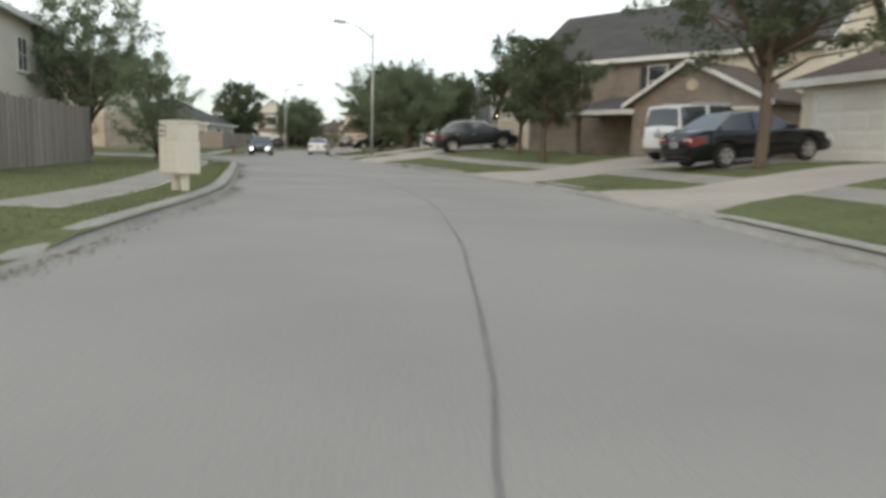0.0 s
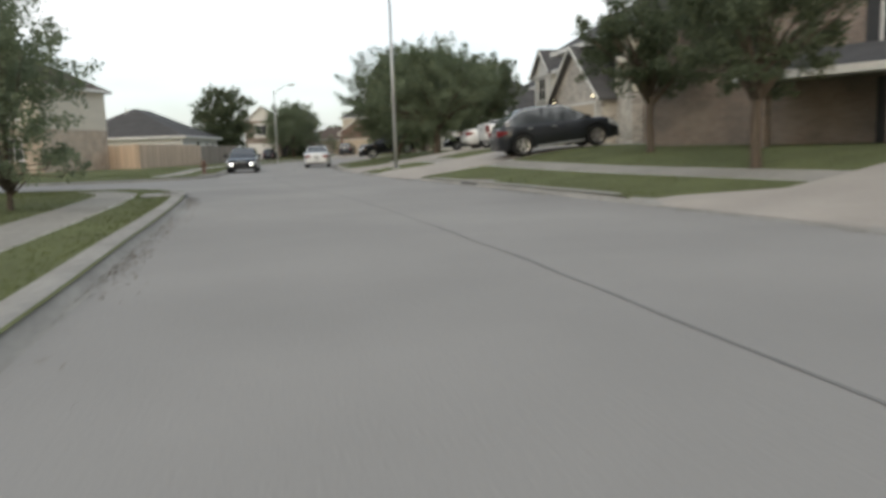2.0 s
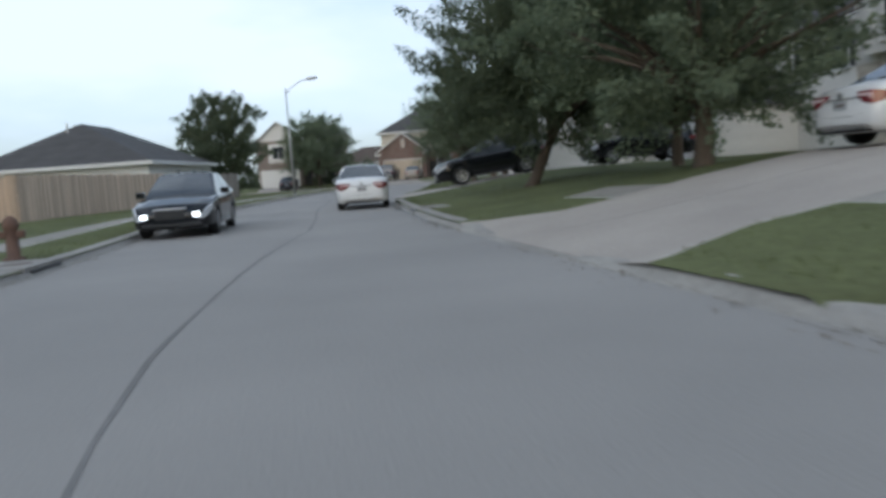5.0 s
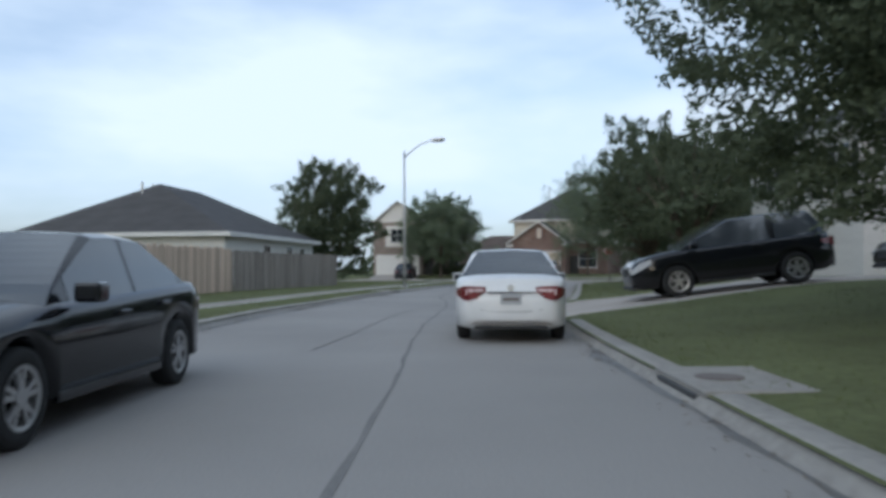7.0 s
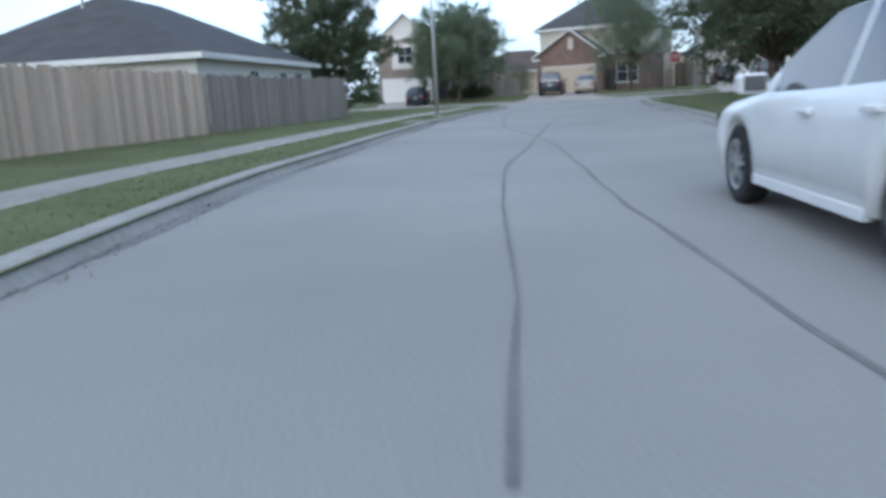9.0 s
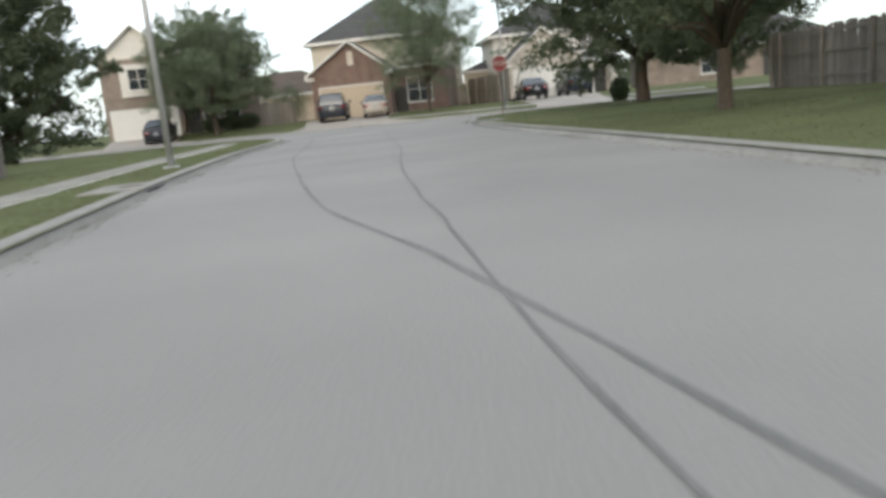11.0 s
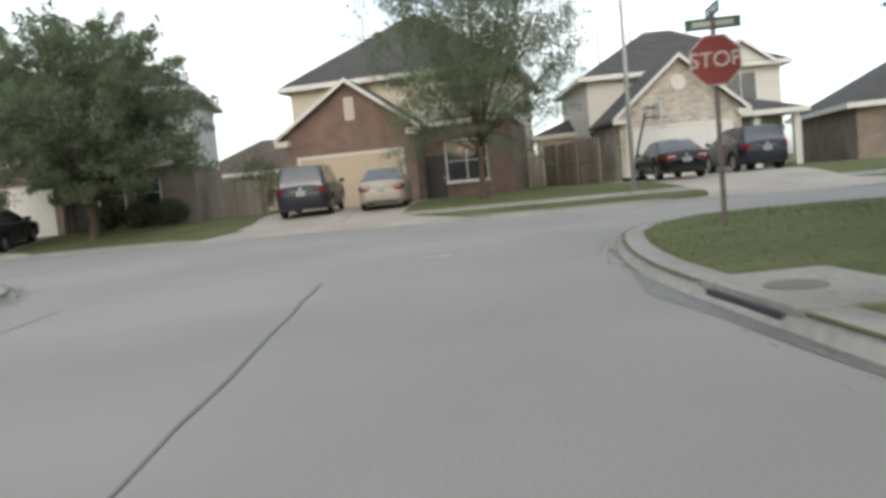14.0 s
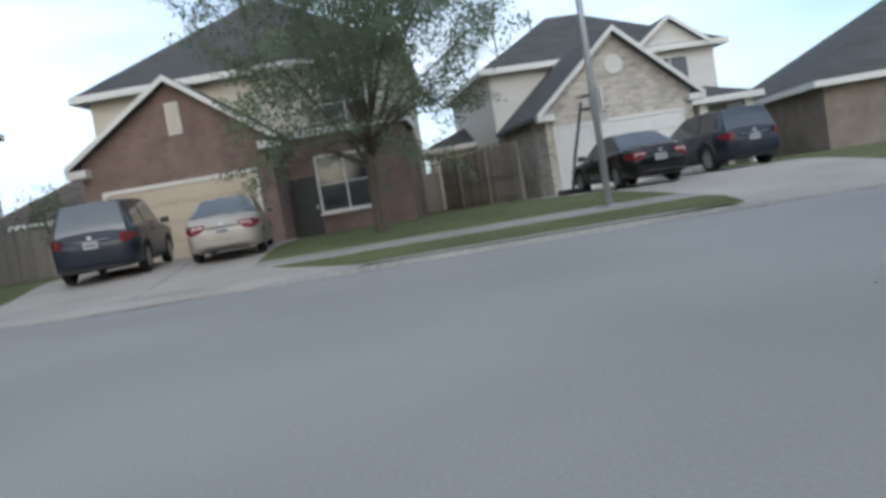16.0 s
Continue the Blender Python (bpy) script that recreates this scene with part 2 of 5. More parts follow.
FAR_C = [(-42, 140), (-8, 131.3), (0.4, 128.9), (4.3, 127.5), (8.5, 125.7), (12.4, 123.6), (16.6, 121.8), (20.4, 120.2), (24, 118.5), (32, 114.5), (62, 99.5)]
RIGHT_A = [(58, 92), (28, 107), (23, 110.7), (20.3, 112.3), (18, 113), (15.8, 111.6), (14.6, 109.8), (13.4, 107), (12.4, 102.8), (11, 96.8), (10.2, 93), (9.3, 89), (7.7, 82), (6.2, 76), (5.2, 70.5), (4.75, 66), (4.4, 60.5), (4.2, 56), (4.25, 49), (4.5, 42.5), (5.05, 37.5), (5.45, 33), (5.85, 28.5), (6.2, 24), (6.4, 19.5), (6.25, 15), (5.8, 10.3), (5.0, 5), (3.2, -4), (0, -17), (-5, -34)]
KERBS = [curve(k) for k in (LEFT_A, LEFT_B, FAR_C, RIGHT_A)]
ROAD = np.array(sum(KERBS, []))
SEG_A, SEG_B = np.concatenate([np.array(k[:-1]) for k in KERBS]), np.concatenate([np.array(k[1:]) for k in KERBS])


def road_gap(p):
    """How far points lie from the nearest kerb line."""
    p = np.atleast_2d(np.asarray(p, float))
    best = np.full(len(p), 1e9)
    for a, b in zip(SEG_A, SEG_B):
        d = b - a
        t = np.clip(((p - a) @ d) / (d @ d), 0, 1)
        best = np.minimum(best, np.hypot(*(p - a - t[:, None] * d).T))
    return best


def inside(p, poly):
    p, poly = np.atleast_2d(np.asarray(p, float)), np.asarray(poly, float)
    a, b = poly, np.roll(poly, -1, 0)
    r = np.zeros(len(p), bool)
    for (x0, y0), (x1, y1) in zip(a, b):
        if y0 != y1:
            r ^= ((y0 > p[:, 1]) != (y1 > p[:, 1])) & (p[:, 0] < (x1 - x0) * (p[:, 1] - y0) / (y1 - y0) + x0)
    return r


def rise(p):
    """How much the lots lie above the kerb."""
    x, y = p[:, 0], p[:, 1]
    mid = np.interp(y, [-40, 0, 20, 50, 66, 82, 95, 110], [-12, -0.5, 1.5, 1, 1.5, 3.5, 6.5, 10])
    right = np.interp(y, [-40, 10, 30, 38, 46, 54, 62, 67, 71, 79, 92, 112], [0.7, 0.78, 0.72, 0.86, 0.9, 0.88, 0.54, 0.54, 0.74, 0.72, 0.22, 0.2])
    far = (x - 12.4) * 0.465 + (y - 124) * 0.885 > -3
    return np.where(far, 0.42, np.where(x > mid, right, 0.16))


def height(p):
    p = np.atleast_2d(np.asarray(p, float))
    d = road_gap(p)
    t = np.clip(d / 7.5, 0, 1)
    steep = (np.exp(-((p[:, 1] - 74.5) / 4.0) ** 2) * 0.45 + np.exp(-((p[:, 1] - 45) / 8.0) ** 2) * 0.4) * (p[:, 0] > 3.9)
    return 0.12 + rise(p) * (t * t * (3 - 2 * t) * (1 - steep) + t * (2 - t) * steep)


def ground_z(x, y):
    return float(height([(x, y)])[0])


DRIVES = [
    [(5.5, 7.9), (7.2, 9.2), (9.4, 9.6), (15.7, 10.4), (15.7, 13.0), (9.4, 12.9), (7.8, 12.6), (6.05, 13.8)],
    [(6.3, 17.7), (8.0, 18.7), (9.9, 19.3), (10.8, 17.7), (11.0, 15.5), (15.7, 15.3), (15.9, 20.6), (13.9, 24.2), (8.2, 23.2), (6.2, 24.6)],
    [(4.75, 37.6), (6.2, 38.6), (17.0, 38.8), (17.0, 44.4), (6.4, 43.6), (4.35, 45)],
    [(4.22, 47.2), (5.8, 48), (15.6, 47.6), (15.6, 53.8), (5.8, 53.4), (4.2, 54.4)],
    [(5.2, 70.8), (6.8, 71.6), (20, 72.4), (20, 78.6), (8.4, 77.6), (6.5, 77.8)],
    [(8.7, 125.7), (9.9, 127.2), (11.9, 136.9), (18.2, 133.4), (15.0, 125.6), (16.2, 122.1)],
    [(22.6, 119.3), (23.6, 120.8), (25.8, 132.0), (32.0, 129.4), (27.6, 119.2), (28.4, 116.4)],
    [(-4.6, 130.5), (-2.6, 131.4), (-2.3, 136.4), (2.6, 136.0), (2.0, 130.0), (3.4, 127.9)],
    [(-3.95, 5.3), (-5.3, 6.4), (-16, 5.8), (-16, -1), (-7, -1.4), (-5.6, -3.4)],
]
for d in DRIVES:
    for i, j in ((0, 1), (-1, -2)):
        out = Vector(d[i]) - Vector(d[j])
        d[i] = tuple(Vector(d[i]) + out.normalized() * 0.9)
WALKS = [(LEFT_A[4:12], 1, 1.2, 2.2), (LEFT_B[4:16], 1, 1.85, 2.75), (RIGHT_A[17:30], 1, 2.55, 3.55), (FAR_C[4:10], 1, 2.5, 3.5)]


def offset(line, d):
    out = []
    for i, p in enumerate(line):
        a, b = Vector(line[max(i - 1, 0)]), Vector(line[min(i + 1, len(line) - 1)])
        t = (b - a).normalized()
        out.append((p[0] - t.y * d, p[1] + t.x * d))
    return out


WALK_POLYS = []
for line, side, d0, d1 in WALKS:
    c = curve(line)
    WALK_POLYS.append(offset(c, d0 * side) + offset(c, d1 * side)[::-1])


def low_kerb(line):
    """Where a kerb is lowered for a drive."""
    pts = np.array(line)
    tan = np.gradient(pts, axis=0)
    tan /= np.linalg.norm(tan, axis=1)[:, None]
    out = pts + np.column_stack([-tan[:, 1], tan[:, 0]]) * 0.6
    low = np.zeros(len(pts), bool)
    for d in DRIVES:
        low |= inside(out, d)
    return low


def build_ground():
    """One sheet of lots, pavements and drives, cut along the kerbs, and the road within them."""
    from mathutils.geometry import delaunay_2d_cdt
    verts, edges = [], []

    def chain(pts, closed=True):
        n0 = len(verts)
        verts.extend(Vector(p) for p in pts)
        edges.extend((n0 + i, n0 + i + 1) for i in range(len(pts) - 1))
        if closed:
            edges.append((len(verts) - 1, n0))
    chain([tuple(p) for p in ROAD])
    for d in DRIVES:
        q = []
        for i in range(len(d)):
            a, b = Vector(d[i]), Vector(d[(i + 1) % len(d)])
            n = max(1, int((b - a).length / 1.2))
            q += [tuple(a.lerp(b, k / n)) for k in range(n)]
        chain(q)
    for wpoly in WALK_POLYS:
        chain(wpoly)
    rng = np.random.default_rng(3)
    for step, x0, x1, y0, y1 in ((1.3, -26, 42, -12, 150), (7.0, -90, 110, -70, 230), (60, -500, 500, -400, 700)):
        for gx in np.arange(x0, x1, step):
            for gy in np.arange(y0, y1, step):
                verts.append(Vector((gx + rng.uniform(-0.3, 0.3) * step, gy + rng.uniform(-0.3, 0.3) * step)))
    chain([(-3000, -3000), (3000, -3000), (3000, 3000), (-3000, 3000)])
    vs, _, fs, *_ = delaunay_2d_cdt(verts, edges, [], 0, 0.004)
    v2 = np.array([(v.x, v.y) for v in vs])
    tri = np.array([f for f in fs if len(f) == 3])
    cen = v2[tri].mean(1)
    is_road = inside(cen, ROAD)
    is_drive = np.zeros(len(tri), bool)
    for d in DRIVES:
        is_drive |= inside(cen, d)
    is_walk = np.zeros(len(tri), bool)
    for wpoly in WALK_POLYS:
        is_walk |= inside(cen, wpoly)
    is_drive &= ~is_road
    is_walk &= ~is_road & ~is_drive
    z = height(v2)
    n = np.random.default_rng(5).normal(0, 0.008, len(z))
    z = z + np.where(road_gap(v2) > 4, n, 0)
    near_drive = np.zeros(len(v2), bool)
    for d in DRIVES:
        near_drive |= inside(v2, d)
    on_edge = road_gap(v2) < 0.05
    lows = np.concatenate([np.array(k)[low_kerb(k)] for k in KERBS])
    near_drive |= np.min(np.hypot(v2[:, None, 0] - lows[None, :, 0], v2[:, None, 1] - lows[None, :, 1]), 1) < 0.7
    z = np.where(on_edge & near_drive, 0.03, z)

    def surface(name, mask, material, label, lift=0.0, flat=None):
        t = tri[mask]
        used, inv = np.unique(t, return_inverse=True)
        zz = np.full(len(used), flat) if flat is not None else z[used] + lift
        ob = raw(name, np.column_stack([v2[used], zz]), inv.reshape(-1, 3), material, smooth=True)
        return tagged(ob, label, name, kind="structure")
    surface("road", is_road, M["road"], "worn pale grey concrete residential street", flat=0.0)
    left = is_drive.copy()
    for d in DRIVES:
        surface("driveway", left & inside(cen, d), M["drive"], "pale concrete driveway sloping up to a garage", 0.004)
        left &= ~inside(cen, d)
    left = is_walk.copy()
    for wpoly in WALK_POLYS:
        surface("pavement", left & inside(cen, wpoly), M["walkc"], "narrow concrete pavement through the lawn", 0.004)
        left &= ~inside(cen, wpoly)
    surface("ground", ~(is_road | is_drive | is_walk), M["grass"], "mown green lawns beside the street")


build_ground()


def build_kerb(line, name):
    """A rounded concrete kerb with a shallow gutter, lowered at the drives."""
    pts = np.array(line)
    tan = np.gradient(pts, axis=0)
    tan /= np.linalg.norm(tan, axis=1)[:, None]
    nor = np.column_stack([-tan[:, 1], tan[:, 0]])
    low = low_kerb(line)
    full = np.where(low, 0.045, 0.135)
    full = np.convolve(np.pad(full, 1, "edge"), [0.25, 0.5, 0.25], "valid")
    prof = [(-0.14, -0.004, 0), (-0.06, 0.008, 0), (-0.01, 0.0, 0.55), (0.05, 0, 0.92), (0.12, 0, 1.0), (0.3, 0, 1.0), (0.34, -0.02, 0.9), (0.36, -0.1, 0)]
    vs, fs = [], []
    for p, nn, h in zip(pts, nor, full):
        for o, c, k in prof:
            vs.append((p[0] + nn[0] * o, p[1] + nn[1] * o, c + k * h))
    m = len(prof)
    for i in range(len(pts) - 1):
        for k in range(m - 1):
            fs.append((i * m + k, (i + 1) * m + k, (i + 1) * m + k + 1, i * m + k + 1))
    return tagged(raw(name, vs, fs, M["kerb"], smooth=True), "low rounded concrete kerb with a gutter", "kerb", kind="structure")


for k in KERBS:
    build_kerb(k, "kerb")


# ---------------- houses ----------------
def wall(house, x0, x1, y0, y1, z0, z1, material, label=""):
    return part("wall", box(x0, x1, y0, y1, z0, z1), material, house, label)


def hip_roof(house, x0, x1, y0, y1, z, h, material, over=0.45, ridge=None, label="dark shingle hip roof"):
    """A hip roof; ridge: the two x ends of its ridge."""
    X0, X1, Y0, Y1 = x0 - over, x1 + over, y0 - over, y1 + over
    ym, hw = (Y0 + Y1) / 2, (Y1 - Y0) / 2
    if X1 - X0 >= Y1 - Y0:
        r0, r1 = ridge or (X0 + hw, X1 - hw)
        a, b = (r0, ym, z + h), (r1, ym, z + h)
        faces = [(0, 1, 5, 4), (1, 2, 5), (2, 3, 4, 5), (3, 0, 4), (3, 2, 1, 0)]
    else:
        xm, hx = (X0 + X1) / 2, (X1 - X0) / 2
        a, b = (xm, Y0 + hx, z + h), (xm, Y1 - hx, z + h)
        faces = [(0, 1, 4), (1, 2, 5, 4), (2, 3, 5), (3, 0, 4, 5), (3, 2, 1, 0)]
    roof = raw("roof", [(X0, Y0, z), (X1, Y0, z), (X1, Y1, z), (X0, Y1, z), a, b], faces, material, house, label)
    bm = bmesh.new()
    for q in ((X0 - 0.02, X1 + 0.02, Y0 - 0.05, Y0), (X0 - 0.02, X1 + 0.02, Y1, Y1 + 0.05), (X0 - 0.05, X0, Y0, Y1), (X1, X1 + 0.05, Y0, Y1)):
        add_box(bm, *q, z - 0.2, z + 0.03)
    add_box(bm, X0, X1, Y0, Y1, z - 0.05, z - 0.005)
    part("fascia", bm, M["trim"], roof, "white fascia board and soffit")
    return roof


def gable_roof(house, x0, x1, y0, y1, z, h, material, wall_material, over=0.35, apex=None, vent=False):
    """A gable that faces the street, its ridge running back; the gable wall is a part of its own."""
    xm = (x0 + x1) / 2 if apex is None else apex
    bm = bmesh.new()
    f = add_poly(bm, [(x0, y0, z), (x1, y0, z), (xm, y0, z + h)])
    ext = bmesh.ops.extrude_face_region(bm, geom=[f])
    bmesh.ops.translate(bm, vec=(0, y1 - y0, 0), verts=[v for v in ext["geom"] if isinstance(v, bmesh.types.BMVert)])
    bmesh.ops.recalc_face_normals(bm, faces=bm.faces)
    part("gable_wall", bm, wall_material, house)
    Y0 = y0 - over
    roof = None
    for xe in (x0, x1):
        s = 1 if xe > xm else -1
        slope = h / abs(xe - xm)
        xo, zo = xe + s * over, z - slope * over
        roof = part("roof", slab([(xm, Y0, z + h + 0.14), (xo, Y0, zo + 0.14), (xo, y1, zo + 0.14), (xm, y1, z + h + 0.14)], 0.12), material, house)
        bm = bmesh.new()
        vs = [(xm, Y0 - 0.05, z + h + 0.16), (xo, Y0 - 0.05, zo + 0.16), (xo, Y0 - 0.05, zo - 0.03), (xm, Y0 - 0.05, z + h - 0.03)]
        f = add_poly(bm, vs)
        ext = bmesh.ops.extrude_face_region(bm, geom=[f])
        bmesh.ops.translate(bm, vec=(0, 0.05, 0), verts=[v for v in ext["geom"] if isinstance(v, bmesh.types.BMVert)])
        bmesh.ops.recalc_face_normals(bm, faces=bm.faces)
        part("bargeboard", bm, M["trim"], roof, "white painted bargeboard")
    if vent:
        zc = z + h * 0.45
        v = part("gable_vent", box(xm - 0.22, xm + 0.22, y0 - 0.06, y0, zc - 0.5, zc + 0.5, 0.01), M["trim"], house, "white louvred gable vent")
        for k in range(8):
            part("slat", box(xm - 0.17, xm + 0.17, y0 - 0.08, y0 - 0.05, zc - 0.43 + k * 0.11, zc - 0.37 + k * 0.11), M["door_tan"], v)
    return roof


def side_gable_roof(house, x0, x1, y0, y1, z, h, material, wall_material, over=0.4):
    """A roof whose ridge runs along the front, with an upright gable wall at either end."""
    ym = (y0 + y1) / 2
    roof = None
    for xe, s in ((x0, -1), (x1, 1)):
        bm = bmesh.new()
        f = add_poly(bm, [(xe, y0, z), (xe, y1, z), (xe, ym, z + h)])
        ext = bmesh.ops.extrude_face_region(bm, geom=[f])
        bmesh.ops.translate(bm, vec=(-s * 0.2, 0, 0), verts=[v for v in ext["geom"] if isinstance(v, bmesh.types.BMVert)])
        bmesh.ops.recalc_face_normals(bm, faces=bm.faces)
        part("gable_wall", bm, wall_material, house)
    for ye, s in ((y0, -1), (y1, 1)):
        drop = h / (ym - y0) * over
        yo, zo = ye + s * over, z - drop
        X0, X1 = x0 - over, x1 + over
        roof = part("roof", slab([(X0, ym, z + h + 0.14), (X1, ym, z + h + 0.14), (X1, yo, zo + 0.14), (X0, yo, zo + 0.14)], 0.12), material, house, "dark shingle gable roof")
        part("fascia", box(X0, X1, min(yo, yo + s * 0.04), max(yo, yo + s * 0.04), zo - 0.1, zo + 0.13), M["trim"], roof, "white fascia board")
        for xe in (X0, X1):
            bm = bmesh.new()
            f = add_poly(bm, [(xe, ym, z + h + 0.16), (xe, yo, zo + 0.16), (xe, yo, zo - 0.04), (xe, ym, z + h - 0.04)])
            ext = bmesh.ops.extrude_face_region(bm, geom=[f])
            bmesh.ops.translate(bm, vec=(0.05 if xe == X1 else -0.05, 0, 0), verts=[v for v in ext["geom"] if isinstance(v, bmesh.types.BMVert)])
            bmesh.ops.recalc_face_normals(bm, faces=bm.faces)
            part("bargeboard", bm, M["trim"], roof, "white painted bargeboard")
    return roof


def window(house, x, z, w, h, y, cols=2, rows=2, side=0, shutters=False):
    """A white framed sash window with panes; side: 0 in the front wall, -1 or 1 in an end wall at x, running back from y."""
    turn = {0: Matrix.Translation((x, y, z)), 1: Matrix.Translation((x, y, z)) @ pose(0, 0, 0, 0, 0, 90), -1: Matrix.Translation((x, y, z)) @ pose(0, 0, 0, 0, 0, -90)}[side]
    win = new("window")
    win.parent, win.matrix_basis = house, turn
    bm = bmesh.new()
    for q in ((-0.07, w + 0.07, h, h + 0.08), (-0.07, w + 0.07, -0.07, 0), (-0.07, 0, 0, h), (w, w + 0.07, 0, h)):
        add_box(bm, q[0], q[1], -0.06, 0.02, q[2], q[3])
    for c in range(1, cols):
        add_box(bm, w * c / cols - 0.025, w * c / cols + 0.025, -0.045, 0.0, 0, h)
    for r in range(1, rows):
        add_box(bm, 0, w, -0.04, 0.0, h * r / rows - 0.02, h * r / rows + 0.02)
    part("window_frame", bm, M["trim"], win, "white window frame")
    for c in range(cols):
        for r in range(rows):
            part("pane", box(w * c / cols + 0.005, w * (c + 1) / cols - 0.005, -0.02, -0.008, h * r / rows + 0.005, h * (r + 1) / rows - 0.005), M["glass"], win)
    part("sill", box(-0.12, w + 0.12, -0.11, 0.02, -0.13, -0.07, 0.008), M["trim"], win)
    if shutters:
        for x0 in (-0.45, w + 0.1):
            part("shutter", box(x0, x0 + 0.35, -0.05, 0.01, 0, h, 0.01), M["dark_metal"], win, "dark painted shutter")
    return win


def garage_door(house, x0, x1, z0, z1, y, material, label, cols=4, rows=4):
    door = part("garage_door", box(x0, x1, y - 0.02, y + 0.05, z0, z1), material, house, label)
    for r in range(rows):
        for c in range(cols):
            w, h = (x1 - x0) / cols, (z1 - z0) / rows
            part("panel", box(x0 + c * w + 0.07, x0 + (c + 1) * w - 0.07, y - 0.045, y - 0.018, z0 + r * h + 0.06, z0 + (r + 1) * h - 0.06, 0.012), material, door)
    bm = bmesh.new()
    for q in ((x0 - 0.12, x0, z0, z1 + 0.12), (x1, x1 + 0.12, z0, z1 + 0.12), (x0, x1, z1, z1 + 0.12)):
        add_box(bm, q[0], q[1], y - 0.06, y + 0.02, q[2], q[3])
    part("door_frame", bm, M["trim"], door, "white painted door frame")
    return door


def front_door(house, x, z, y, colour="dark_metal"):
    d = part("door", box(x, x + 0.95, y - 0.03, y + 0.03, z, z + 2.05, 0.01), M[colour], house, "panelled front door")
    for k in range(3):
        part("panel", box(x + 0.15, x + 0.8, y - 0.05, y - 0.028, z + 0.15 + k * 0.62, z + 0.65 + k * 0.62, 0.01), M[colour], d)
    part("handle", box(x + 0.82, x + 0.88, y - 0.09, y - 0.03, z + 0.95, z + 1.1, 0.01), M["metal"], d)


def wall_lamp(house, x, z, y):
    lamp = part("wall_lamp", box(x - 0.07, x + 0.07, y - 0.16, y, z - 0.14, z + 0.14, 0.03), M["dark_metal"], house, "small lit wall lantern")
    part("bulb", box(x - 0.03, x + 0.03, y - 0.185, y - 0.14, z - 0.05, z + 0.04, 0.012), M["glow"], lamp, "glowing warm bulb")


def glow():
    m = bpy.data.materials.new("lamp_glow")
    m.use_nodes = True
    b = m.node_tree.nodes["Principled BSDF"]
    b.inputs["Emission Color"].default_value, b.inputs["Emission Strength"].default_value = (1.0, 0.78, 0.45, 1), 14
    return m


M["glow"] = glow()


def house_at(x, y, angle, label, z=None):
    return empty("house", pose(x, y, ground_z(x, y) if z is None else z, 0, 0, angle), label, "house")


def brick_gable_house():
    h = house_at(15.03, 134.45, -27.7, "two-storey cream house with red brick garage gable", 0.42)
    wall(h, -3.1, 2.95, 0, 7, -0.5, 3.5, M["brick_red"], "red brick garage wall")
    gable_roof(h, -3.1, 2.95, 0, 3.0, 3.5, 2.1, M["shingle"], M["brick_red"], apex=0.1, vent=True)
    for x in (-3.35, 2.75):
        part("eave_return", box(x - 0.1, x + 0.55, -0.36, -0.01, 3.05, 3.3, 0.01), M["trim"], h, "white boxed eave return")
    garage_door(h, -2.45, 2.3, 0, 2.4, -0.002, M["door_tan"], "wide tan panelled garage door")
    wall(h, 2.95, 7.0, 1.46, 8, -0.5, 3.45, M["brick_red"])
    hip_roof(h, 2.95, 7.0, 1.46, 5.0, 3.55, 0.5, M["shingle"], 0.15)
    window(h, 4.0, 0.85, 1.8, 1.75, 1.455, 2, 2)
    front_door(h, 2.98, 0, 1.44)
    wall(h, -3.5, 6.95, 2.2, 13, -0.5, 5.85, M["siding"], "cream lap siding")
    hip_roof(h, -3.5, 6.95, 2.2, 13, 5.95, 3.9, M["shingle"], 0.45, ridge=(-0.2, 3.5))
    window(h, 4.4, 3.7, 1.5, 1.4, 2.195, 2, 2)
    wall(h, 7.2, 12.5, 12.0, 16, -0.5, 2.9, M["siding"])
    hip_roof(h, 7.2, 12.5, 12.0, 16, 2.95, 1.0, M["shingle"], 0.3)
    for x in (-1.6, 0.8):
        part("vent_pipe", box(x - 0.05, x + 0.05, 9, 9.1, 7.5, 10.4), M["metal"], h)


